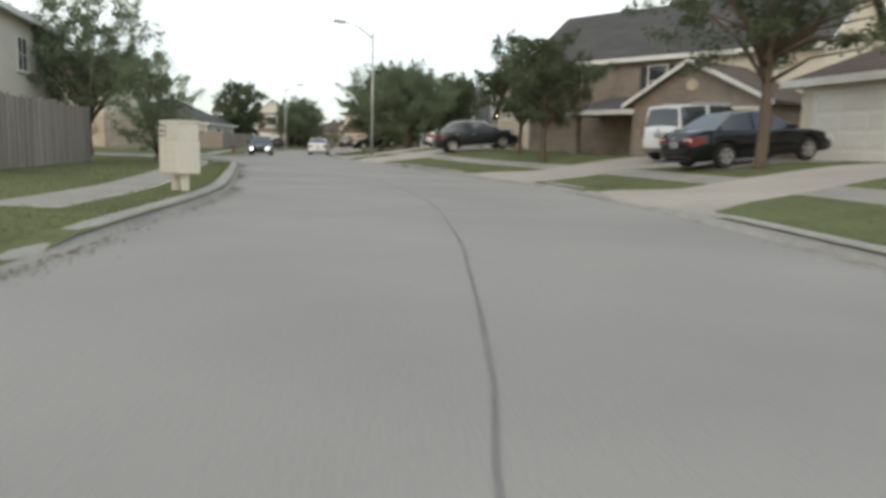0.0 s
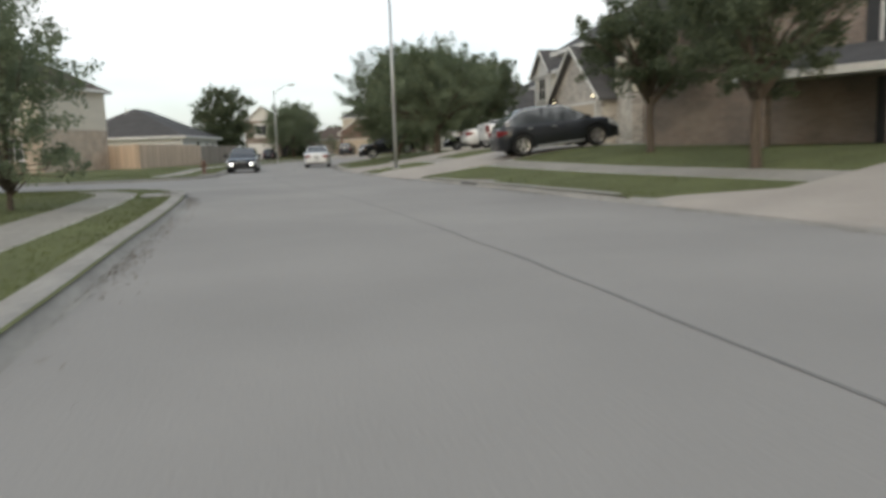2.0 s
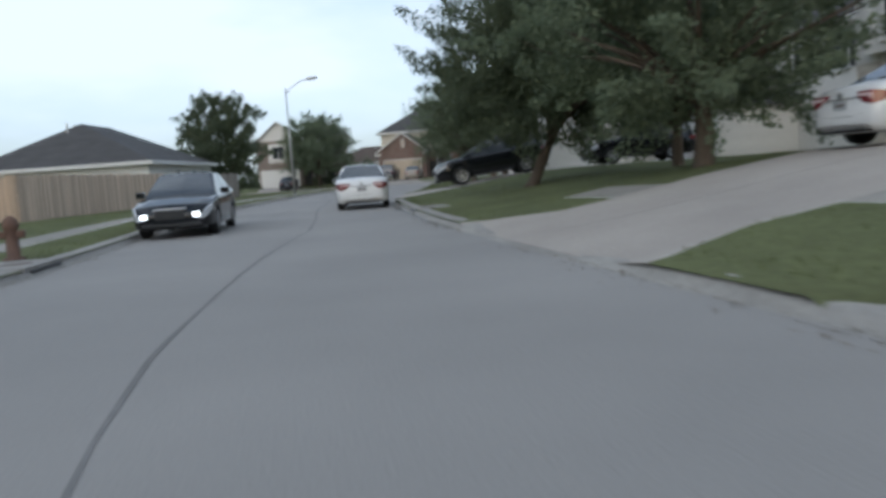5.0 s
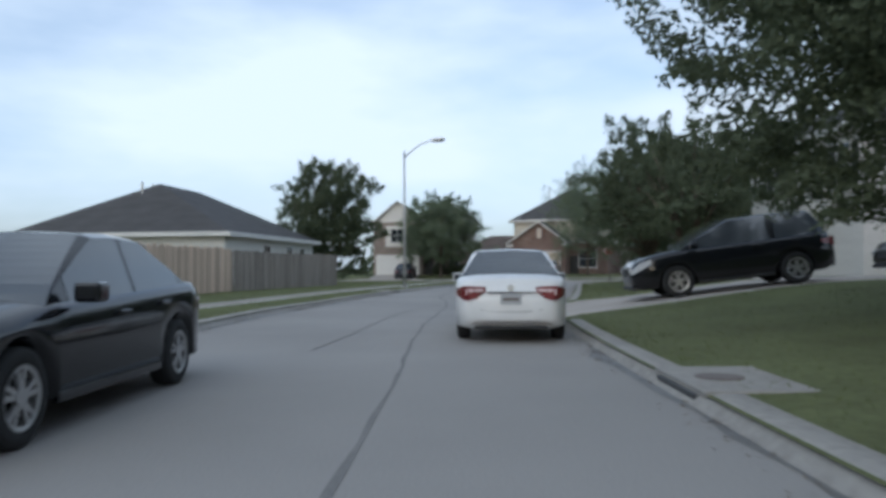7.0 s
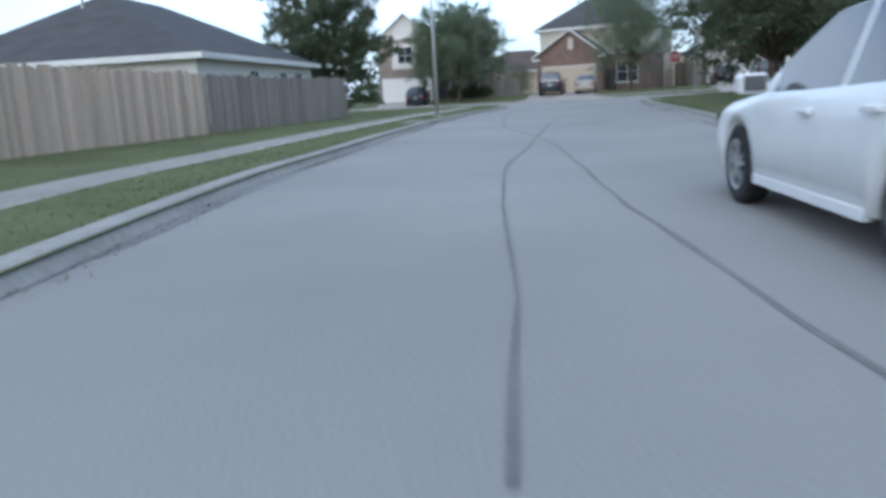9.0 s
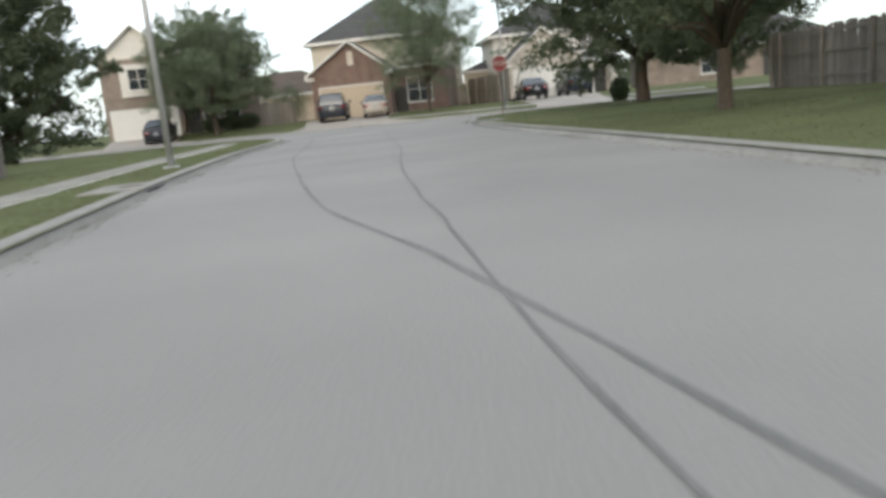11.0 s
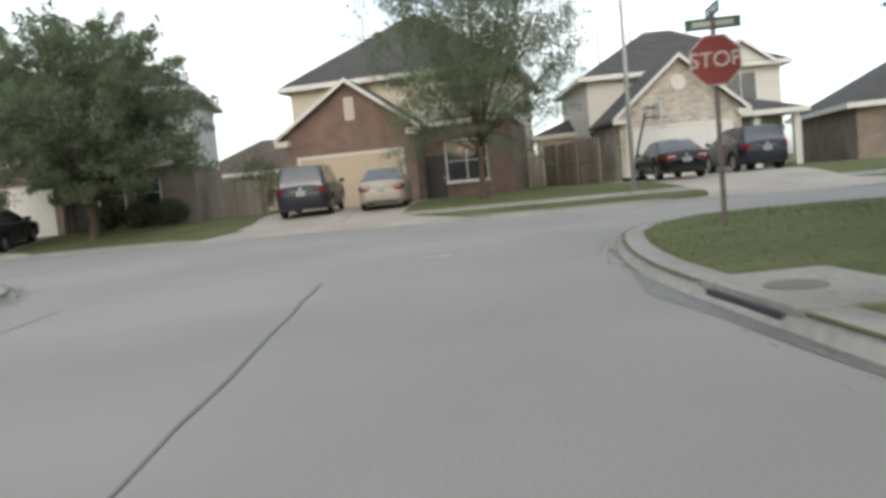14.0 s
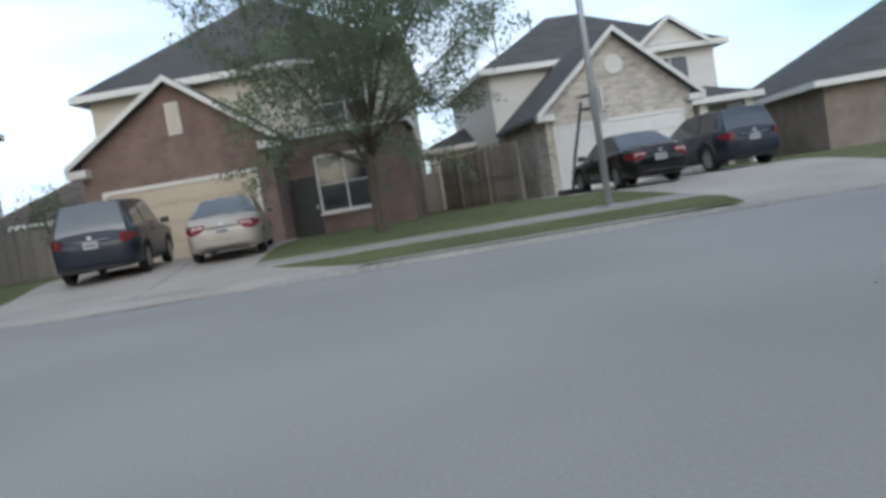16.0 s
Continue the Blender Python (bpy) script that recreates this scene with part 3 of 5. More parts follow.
def stone_gable_house():
    h = house_at(29.0, 130.3, -16, "two-storey cream house with mixed stone garage gable", 0.42)
    wall(h, -2.65, 2.7, 0, 6, -0.5, 3.0, M["stone"], "mixed tan stone garage wall")
    gable_roof(h, -2.65, 2.7, 0, 5.5, 3.0, 2.3, M["shingle"], M["stone"])
    for x in (-2.9, 2.55):
        part("eave_return", box(x - 0.1, x + 0.5, -0.36, -0.01, 2.6, 2.82, 0.01), M["trim"], h, "white boxed eave return")
    garage_door(h, -2.3, 2.2, 0, 2.3, -0.002, M["door_white"], "wide white panelled garage door")
    bm = bmesh.new()
    bmesh.ops.create_cone(bm, cap_ends=True, segments=24, radius1=0.36, radius2=0.32, depth=0.06)
    bmesh.ops.rotate(bm, cent=(0, 0, 0), matrix=Matrix.Rotation(math.pi / 2, 3, "X"), verts=bm.verts)
    bmesh.ops.translate(bm, vec=(0.02, -0.03, 4.2), verts=bm.verts)
    part("gable_medallion", bm, M["siding_white"], h, "pale round gable ornament")
    wall(h, -2.9, 7.0, 5.6, 14.0, -0.5, 5.35, M["siding_white"], "off-white lap siding")
    wall(h, -2.98, -2.0, 5.9, 14.02, -0.5, 2.6, M["stone"])
    hip_roof(h, -2.9, 7.0, 5.6, 14.0, 5.42, 2.75, M["shingle"])
    gable_roof(h, 3.5, 6.3, 5.3, 9.0, 5.5, 1.0, M["shingle"], M["siding_white"], 0.25)
    window(h, 4.2, 3.6, 1.5, 1.35, 5.595, 2, 1)
    wall(h, 2.7, 6.0, 3.4, 5.6, -0.5, 2.5, M["stone"])
    hip_roof(h, 2.72, 6.3, 2.0, 5.6, 2.75, 0.8, M["shingle"], 0.25)
    window(h, 3.3, 0.9, 0.9, 1.4, 3.395, 1, 2)
    front_door(h, 4.75, 0.1, 3.39)
    for x in (4.2, 6.1):
        part("porch_post", box(x - 0.16, x + 0.16, 2.0, 2.3, -0.4, 2.7, 0.02), M["trim"], h, "white square porch post")
    for x in (-1.2, 0.6):
        part("vent_pipe", box(x - 0.05, x + 0.05, 10, 10.1, 6.5, 8.7), M["metal"], h)


def brown_brick_house(x, y, angle, width, white_door=False):
    h = house_at(x, y, angle, "single-storey brown brick house with a dark hip roof", 0.35)
    wall(h, 0, width, 0, 11, -0.5, 2.6, M["brick_brown"])
    hip_roof(h, 0, width, 0, 11, 2.65, 3.4, M["shingle"])
    window(h, width * 0.3, 0.8, 1.5, 1.4, -0.005, 2, 2)
    if white_door:
        garage_door(h, width - 6.2, width - 1.3, 0, 2.15, -0.002, M["door_white"], "white panelled garage door")
    else:
        front_door(h, width * 0.62, 0, -0.01)
    return h


def white_house():
    h = house_at(0.3, 136.2, -7, "two-storey white house with front gable and garage", 0.4)
    wall(h, -2.7, 2.5, 0, 8, -0.5, 5.75, M["brick_brown"], "brown brick front wall")
    gable_roof(h, -2.7, 2.5, 0, 8, 5.75, 2.2, M["shingle"], M["siding_white"])
    garage_door(h, -2.3, 2.1, 0, 2.15, -0.004, M["door_white"], "white panelled garage door")
    part("window_bay", box(-1.35, 1.15, -0.25, 0.0, 3.1, 5.35, 0.02), M["siding_white"], h, "white boxed window bay")
    window(h, -0.75, 3.6, 1.3, 1.4, -0.255, 2, 2)
    wall(h, 2.5, 7.9, 0.8, 9.5, -0.5, 6.0, M["siding_white"])
    hip_roof(h, 1.5, 7.9, 0.8, 9.5, 6.05, 2.2, M["shingle"])
    wall(h, 2.5, 7.95, 0.6, 9.52, -0.5, 2.7, M["brick_brown"], "brown brick lower storey")
    window(h, 3.9, 0.8, 1.0, 1.6, 0.595, 1, 2)
    window(h, 5.4, 0.8, 1.0, 1.6, 0.595, 1, 2)
    front_door(h, 2.7, 0, 0.59)


def house_a():
    """Brick house with a garage gable, a porch and an upper storey, on the rise beside the street."""
    h = house_at(14.4, 23.5, -62, "two-storey brown brick house with porch and garage", 0.78)
    h.scale = (0.93, 0.93, 0.87)
    wall(h, -2.7, 3.2, 0, 4.2, -0.6, 2.4, M["brick_brown"], "brown brick garage wall")
    gable_roof(h, -2.7, 3.2, 0, 4.6, 2.4, 1.65, M["shingle_brown"], M["brick_brown"], apex=0)
    bm = bmesh.new()
    bmesh.ops.create_cone(bm, cap_ends=True, segments=20, radius1=0.26, radius2=0.23, depth=0.06)
    bmesh.ops.rotate(bm, cent=(0, 0, 0), matrix=Matrix.Rotation(math.pi / 2, 3, "X"), verts=bm.verts)
    bmesh.ops.translate(bm, vec=(0, -0.03, 3.1), verts=bm.verts)
    part("gable_medallion", bm, M["brick_tan"], h, "pale round gable ornament")
    garage_door(h, -1.4, 2.7, 0, 2.05, -0.002, M["door_tan"], "tan panelled garage door")
    wall(h, -12.5, -2.3, 4.2, 11, -0.6, 5.2, M["brick_brown"])
    wall(h, -2.3, 3.2, 4.2, 11, -0.6, 5.2, M["siding"], "cream lap siding")
    side_gable_roof(h, -12.5, 3.2, 4.2, 11, 5.25, 2.9, M["shingle"], M["siding"])
    window(h, -4.9, 3.1, 0.95, 1.45, 4.195, 1, 2, shutters=True)
    window(h, -9.9, 3.1, 0.95, 1.45, 4.195, 1, 2, shutters=True)
    hip_roof(h, -7.4, -2.7, 1.3, 4.2, 2.2, 0.75, M["shingle"], 0.3, label="shallow porch roof")
    for x in (-7.1, -3.6):
        part("porch_post", box(x - 0.2, x + 0.2, 1.4, 1.8, -0.5, 2.15, 0.02), M["brick_brown"], h, "square brick porch post")
    front_door(h, -5.0, 0, 4.19)


def house_b():
    """Stone garage gable with two lit lamps, and a second white garage door beside it."""
    h = house_at(16.1, 50.4, -90, "two-storey stone house with gabled garage and lit lamps", 0.88)
    wall(h, -3.2, 3.2, 0, 8, -0.6, 2.5, M["stone"], "mixed tan stone garage wall")
    gable_roof(h, -3.2, 3.2, 0, 6.5, 2.5, 2.6, M["shingle"], M["stone"])
    garage_door(h, -2.45, 2.45, 0, 2.15, -0.002, M["door_tan"], "tan panelled garage door")
    for x in (-2.6, 2.6):
        wall_lamp(h, x, 2.5, -0.02)
    wall(h, 3.2, 5.0, 0.7, 5.0, -0.6, 2.5, M["stone"])
    wall(h, 3.2, 5.0, 0.72, 5.0, 2.5, 5.3, M["siding"], "cream lap siding")
    wall(h, -3.6, 5.0, 5.0, 13, -0.6, 5.3, M["siding"], "cream lap siding")
    hip_roof(h, -3.6, 5.0, 0.7, 13, 5.35, 3.1, M["shingle"])
    wall(h, -10.6, -3.4, 1.7, 5.0, 2.4, 4.6, M["siding_white"], "off-white lap siding upper storey")
    hip_roof(h, -10.6, -3.4, 1.7, 9.0, 4.65, 2.0, M["shingle"], 0.35)
    gable_roof(h, -9.9, -7.1, 1.4, 5.0, 4.7, 1.3, M["shingle"], M["siding_white"], 0.25)
    wall(h, -9.9, -7.1, 1.4, 1.8, 2.6, 4.7, M["siding_white"])
    window(h, -9.1, 3.0, 1.2, 1.3, 1.395, 2, 2)
    window(h, -6.2, 3.0, 1.0, 1.3, 1.695, 1, 2)
    wall(h, -10.6, -3.4, 1.72, 5.0, -0.6, 2.4, M["stone"])
    front_door(h, -4.9, 0.1, 1.715)
    h2 = house_at(17.7, 42.7, -90, "brown brick two-storey house with a white garage door", 0.86)
    wall(h2, -2.15, 3.4, 0, 6, -0.6, 2.75, M["brick_brown"])
    garage_door(h2, -1.9, 1.8, 0, 2.15, -0.002, M["door_white"], "white panelled garage door", cols=3)
    wall(h2, -2.6, -2.15, -0.35, 6, -0.6, 5.4, M["brick_brown"], "tall brown brick end wall")
    wall(h2, -2.15, 3.4, 1.1, 6, 2.75, 5.35, M["brick_brown"], "brown brick upper storey")
    hip_roof(h2, -2.15, 3.4, -0.1, 1.05, 2.8, 0.4, M["shingle"], 0.12, label="narrow shingle roof over the garage door")
    hip_roof(h2, -2.6, 3.4, 0.6, 6, 5.4, 1.5, M["shingle"], 0.4)
    window(h2, -1.5, 3.5, 0.9, 1.4, 1.095, 1, 2, shutters=True)


def house_r0():
    h = house_at(15.7, 16.2, -90, "single-storey house with a wide white garage door", 0.66)
    wall(h, -2.9, 6.0, 0, 9, -0.6, 2.6, M["siding"])
    hip_roof(h, -2.9, 6.0, 0, 9, 2.65, 2.6, M["shingle_brown"])
    garage_door(h, -2.2, 2.2, 0, 2.2, -0.002, M["door_white"], "wide white panelled garage door")


def house_e():
    h = house_at(20.0, 75.2, -90, "two-storey cream house with dark shutters behind trees", 0.55)
    wall(h, -3.0, 3.0, 0, 8, -0.6, 2.7, M["siding_white"])
    gable_roof(h, -3.0, 3.0, 0, 6, 2.7, 2.4, M["shingle"], M["siding_white"])
    garage_door(h, -2.4, 2.4, 0, 2.15, -0.002, M["door_white"], "white panelled garage door")
    wall(h, -7.5, 7.5, 4, 13, -0.6, 5.5, M["siding_white"])
    hip_roof(h, -7.5, 7.5, 4, 13, 5.55, 3.2, M["shingle"])
    wall(h, -12.6, -4.2, -3.0, 4.0, -0.6, 5.4, M["siding_white"], "off-white side wing")
    hip_roof(h, -12.6, -4.2, -3.0, 4.0, 5.45, 2.4, M["shingle"])
    for x in (-11.8, -9.8, -7.4, -5.6):
        window(h, x, 3.5, 0.8, 1.4, -3.005, 1, 2, shutters=True)
    wall_lamp(h, 2.75, 2.45, -0.02)
    for x in (3.4, 5.4):
        window(h, x, 3.6, 0.95, 1.4, 3.995, 1, 2, shutters=True)


def house_corner():
    """Cream and tan brick house on the far corner of the side street."""
    h = empty("house", pose(-14.2, 67.6, 0.28, 0, 0, 68.3), "two-storey cream house with tan brick lower storey", "house")
    wall(h, 0, 7.6, 0, 9, -0.4, 2.9, M["brick_tan"], "tan brick lower storey")
    wall(h, 0, 7.6, -0.02, 9, 2.9, 5.75, M["siding"], "cream lap siding upper storey")
    hip_roof(h, 0, 7.6, 0, 9, 5.8, 2.6, M["shingle_brown"], 0.4)
    for y in (2.6, 5.4):
        for z in (0.9, 3.6):
            window(h, -0.005, z, 1.2, 1.4, y, 2, 2, side=-1)


def house_low():
    """Low house with a broad dark roof behind the board fence."""
    h = empty("house", pose(-7.9, 94.9, 0.28, 0, 0, 80), "single-storey house with broad dark hip roof behind fence", "house")
    wall(h, 0, 15.0, 0, 12, -0.4, 2.7, M["siding_white"], "off-white siding")
    hip_roof(h, 0, 15.0, 0, 12, 2.85, 3.15, M["shingle"], 0.45, ridge=(4.4, 9.5))
    for x in (5.5, 9.5, 12):
        window(h, x, 1.3, 1.0, 1.0, -0.005, 2, 1)
    for x in (3.4, 4.6):
        part("vent_pipe", box(x - 0.05, x + 0.05, 6.5, 6.6, 4.4, 6.0), M["metal"], h)


def house_l0():
    h = empty("house", pose(-10.6, 29.0, 0.28, 0, 0, 90), "two-storey cream house behind a board fence", "house")
    wall(h, 0, 10, 0, 10, -0.4, 5.5, M["siding"])
    hip_roof(h, 0, 10, 0, 10, 5.55, 2.8, M["shingle_brown"], 0.4)
    window(h, -0.005, 3.4, 1.1, 1.3, 5.0, 2, 2, side=-1)
    window(h, 3.0, 3.4, 1.2, 1.3, -0.005, 2, 2)


def house_side(x, y, angle, w):
    h = empty("house", pose(x, y, 0.28, 0, 0, angle), "beige house along the side street", "house")
    wall(h, 0, w, 0, 9, -0.4, 2.7, M["brick_tan"])
    hip_roof(h, 0, w, 0, 9, 2.75, 2.7, M["shingle_brown"], 0.4)
    garage_door(h, 0.8, 5.4, 0, 2.15, -0.003, M["door_white"], "white panelled garage door")
    window(h, w - 3.2, 0.8, 1.6, 1.4, -0.005, 2, 2)


def rear_house(x, y, angle):
    h = house_at(x, y, angle, "low beige house behind the gardens with brown roof", 0.42)
    wall(h, 0, 11, 0, 8, -0.6, 2.7, M["brick_tan"])
    hip_roof(h, 0, 11, 0, 8, 2.75, 2.4, M["shingle_brown"], 0.4)
    window(h, 2.6, 0.9, 1.2, 1.3, -0.005, 2, 2)


brick_gable_house()
rear_house(7.4, 154.5, -16)
stone_gable_house()
brown_brick_house(36.6, 128.3, -27.7, 14)
brown_brick_house(56.0, 117.5, -27.7, 13, True)
white_house()
house_a()
house_b()
house_r0()
house_e()
house_corner()
house_low()
house_l0()
house_side(-30, 64, 12, 12)
house_side(-48, 60, 12, 12)


# ---------------- fences ----------------
def fence(points, high, material, label, name="fence", z0=None):
    f = empty(name, Matrix.Identity(4), label, "fence")
    shapes = []
    for k in range(3):
        bm = box(-0.068, 0.068, -0.011, 0.011, 0, high - 0.05 + 0.04 * k)
        for v in bm.verts:
            if v.co.z > 1 and abs(v.co.x) > 0.05:
                v.co.z -= 0.03
        me = bpy.data.meshes.new("picket")
        bm.to_mesh(me)
        bm.free()
        me.materials.append(material)
        shapes.append(me)
    rnd = random.Random(int(points[0][0] * 10) + 7)
    for a, b in zip(points[:-1], points[1:]):
        a, b = Vector(a), Vector(b)
        d = b - a
        ang = math.degrees(math.atan2(d.y, d.x))
        n = int(d.length / 0.142)
        for i in range(n):
            p = a + d * ((i + 0.5) / n)
            o = new("picket", rnd.choice(shapes))
            o.parent = f
            o.matrix_basis = pose(p.x, p.y, ground_z(p.x, p.y) - 0.03 + rnd.uniform(-0.02, 0.02), rnd.uniform(-0.6, 0.6), rnd.uniform(-0.5, 0.5), ang + rnd.uniform(-1.5, 1.5))
        g = ground_z(*((a + b) / 2))
        for z in (0.3, 1.0, 1.6):
            r = part("rail", box(0, d.length, 0.012, 0.05, -0.045, 0.045), material, f)
            r.matrix_basis = pose(a.x, a.y, g + z, 0, 0, ang)
        for i in range(int(d.length / 2.4) + 1):
            p = a + d.normalized() * min(i * 2.4, d.length)
            o = part("post", box(-0.045, 0.045, 0.05, 0.14, -0.3, high - 0.1), material, f)
            o.matrix_basis = pose(p.x, p.y, g, 0, 0, ang)
    return f


fence([(-13.4, 76.6), (-8.9, 72.6), (-5.6, 86.7)], 1.85, M["wood_new"], "tan new wooden board fence along the lawn")
fence([(-5.55, 86.9), (-2.5, 99.1), (-6.4, 100.4)], 1.78, M["wood_old"], "weathered grey wooden board fence")
fence([(-20, 13.6), (-6.9, 13.2), (-6.8, 26.2)], 1.85, M["wood_old"], "weathered grey wooden board fence round the garden")
fence([(26.25, 132.6), (26.3, 139.2)], 2.2, M["wood_old"], "grey wooden board fence beside the stone garage")
fence([(8.3, 138.3), (11.4, 139.0)], 1.75, M["wood_old"], "dark weathered board fence between two gardens")
fence([(22.0, 139.0), (26.2, 139.3)], 1.75, M["wood_old"], "weathered brown board fence between two houses")
fence([(18.0, 84.0), (21.5, 98.5), (33, 104)], 1.9, M["wood_old"], "tall weathered board fence round the corner lot")


# ---------------- trees ----------------
def tree(x, y, high, crown, trunk_h, seed, leaf="leaf", trunk_r=0.16, clumps=70, leaves=70, flat=0.75, label="broad leafy oak tree on a lawn", lean=0.0, size=0.13, z=None, feather=1.0):
    z0 = ground_z(x, y) if z is None else z
    t = empty("tree", pose(x, y, z0), label, "tree")
    r = np.random.default_rng(seed)
    base = Vector((0, 0, -0.2))
    top = Vector((lean, lean * 0.4, trunk_h))
    pts = [base, base.lerp(top, 0.15), base.lerp(top, 0.55) + Vector((r.normal(0, 0.05), r.normal(0, 0.05), 0)), top, top + Vector((r.normal(0, 0.2), r.normal(0, 0.2), (high - trunk_h) * 0.55))]
    vs, fs = tube(pts, [trunk_r * 1.5, trunk_r * 1.1, trunk_r, trunk_r * 0.85, trunk_r * 0.25], 9)
    mid = trunk_h + (high - trunk_h) * 0.48
    half = (high - trunk_h) * 0.55
    cl = []
    while len(cl) < clumps:
        d = r.normal(size=3)
        d /= np.linalg.norm(d)
        rad = r.uniform(0.12, 1.0) ** 0.55
        lump = 0.95 + 0.11 * math.sin(3 * math.atan2(d[1], d[0]) + seed) + 0.08 * math.sin(5 * d[2] * 2 + seed * 2)
        c = np.array([d[0] * crown * rad * lump, d[1] * crown * rad * lump, d[2] * half * rad * (0.85 + 0.25 * lump)])
        if c[2] < -half * flat:
            continue
        cl.append(c + (lean, lean * 0.4, mid))
    order = sorted(range(clumps), key=lambda i: -np.linalg.norm(cl[i] - np.array((0, 0, mid))))
    for i in order[:24]:
        s = Vector((lean * 0.8, lean * 0.3, trunk_h * r.uniform(0.8, 1.15)))
        e = s.lerp(Vector(cl[i]), 0.86)
        m1 = s.lerp(e, 0.45) + Vector((0, 0, 0.25))
        if i % 3 == 0:
            twig = e + (e - s) * 0.22 + Vector((0, 0, 0.15))
            v2, f2 = tube([e, twig], [0.016, 0.006], 4)
            o = len(vs)
            vs += v2
            fs += [tuple(q + o for q in f) for f in f2]
        v2, f2 = tube([s, m1, e], [trunk_r * 0.45, trunk_r * 0.24, 0.015], 6)
        o = len(vs)
        vs += v2
        fs += [tuple(q + o for q in f) for f in f2]
    raw("trunk", vs, fs, M["bark"], t, "rough brown bark", smooth=True)
    n = clumps * leaves
    cc = np.repeat(np.array(cl), leaves, 0)
    ball = r.normal(size=(n, 3))
    ball *= (r.uniform(0, 1, n) ** 0.45 / np.linalg.norm(ball, axis=1))[:, None]
    spread = np.repeat(r.uniform(0.55, 1.0, clumps) * (0.34 + 0.14 * crown), leaves)[:, None]
    out = np.repeat(np.array(cl) - np.array((lean * 0.8, lean * 0.3, mid - half * 0.6)), leaves, 0)
    out /= np.linalg.norm(out, axis=1)[:, None] + 0.01
    way = np.repeat(r.normal(0, 0.45, (clumps, 3)), leaves, 0) + out * (0.6, 0.6, 0.6) + (0, 0, 0.15 * feather)
    way /= np.linalg.norm(way, axis=1)[:, None] + 0.01
    run = (r.uniform(0, 1, n) ** 1.4)[:, None]
    pos = cc + ball * spread * np.array([1, 1, 0.7]) * (0.78 - 0.5 * run) + way * spread * run * 1.35 * feather
    a = r.normal(size=(n, 3))
    a /= np.linalg.norm(a, axis=1)[:, None]
    b = np.cross(a, r.normal(size=(n, 3)))
    b /= np.linalg.norm(b, axis=1)[:, None]
    s = (size * r.uniform(0.6, 1.4, n))[:, None]
    q = np.stack([pos - a * s, pos + b * s * 0.5, pos + a * s, pos - b * s * 0.5], 1).reshape(-1, 3)
    raw("crown", q.tolist(), np.arange(4 * n).reshape(-1, 4).tolist(), M[leaf], t, "many small green leaves")
    return t


tree(8.5, 63.8, 6.6, 3.7, 1.7, 11, clumps=480, leaves=270, trunk_r=0.17, label="large dark oak tree beside the driveway", size=0.055, lean=1.1, flat=0.98, feather=1.4)
tree(18.6, 127.2, 9.4, 4.0, 2.0, 12, "leaf_light", trunk_r=0.12, flat=0.9, clumps=330, leaves=260, label="airy green tree on the lawn before the brick house", size=0.045, feather=1.9)
tree(4.6, 131.3, 7.7, 4.3, 1.3, 13, "leaf_light", clumps=420, leaves=240, label="rounded pale green tree before the white house", size=0.062)
tree(-4.8, 114.0, 8.8, 4.0, 0.5, 14, clumps=460, leaves=150, label="round dark green tree behind the fence", size=0.085, flat=0.95)
tree(9.7, 26.1, 4.5, 1.9, 1.5, 15, clumps=136, leaves=158, trunk_r=0.11, label="small oak tree on the sloping lawn", size=0.055)
tree(11.1, 33.1, 5.0, 2.1, 1.6, 16, clumps=136, leaves=158, trunk_r=0.11, label="small oak tree on the sloping lawn", size=0.055)
tree(11.1, 14.5, 7.2, 3.1, 2.5, 17, clumps=161, leaves=158, trunk_r=0.14, label="oak tree beside the parked dark car", size=0.06)
tree(-8.9, 36.2, 7.4, 3.3, 1.7, 18, "leaf_light", clumps=190, leaves=150, label="leafy tree behind the garden fence", size=0.065, feather=1.35)
tree(-4.9, 28.2, 3.9, 1.45, 0.3, 19, "leaf_light", clumps=120, leaves=120, trunk_r=0.06, label="slender many-stemmed flowering tree on the lawn", size=0.045)
tree(18.7, 102.2, 8.3, 5.3, 1.6, 20, clumps=420, leaves=170, trunk_r=0.25, label="large spreading oak on the corner lawn", size=0.08, flat=0.95)
tree(26.0, 106.4, 8.0, 4.6, 1.7, 21, clumps=300, leaves=150, trunk_r=0.2, label="oak tree on the corner lawn", size=0.08, flat=0.95)
tree(13.4, 91.2, 7.8, 3.3, 1.5, 22, clumps=221, leaves=129, label="dense dark tree by the fence", size=0.085)
tree(12.6, 83.2, 6.4, 2.3, 1.0, 23, clumps=136, leaves=122, label="dense dark tree by the driveway", size=0.08)
tree(9.7, 55.6, 5.3, 3.5, 1.3, 24, "leaf_light", feather=1.6, clumps=300, leaves=220, trunk_r=0.2, label="broad rounded oak tree between two driveways", size=0.06, flat=0.95)
tree(15.0, 66.5, 6.4, 3.6, 1.6, 26, clumps=260, leaves=150, trunk_r=0.2, label="dark spreading tree between two houses", size=0.08)
tree(24, 92, 9.0, 4.1, 2.0, 25, clumps=187, leaves=122, label="dense dark tree behind the fence", size=0.09)


# ---------------- cars ----------------
def paint(name, c, metal=0.15, rough=0.22):
    m = mat(name, c, tuple(v * 0.93 for v in c), rough, metal, 1.2, spec=0.4)
    m.node_tree.nodes["Principled BSDF"].inputs["Coat Weight"].default_value = 0.12
    return m


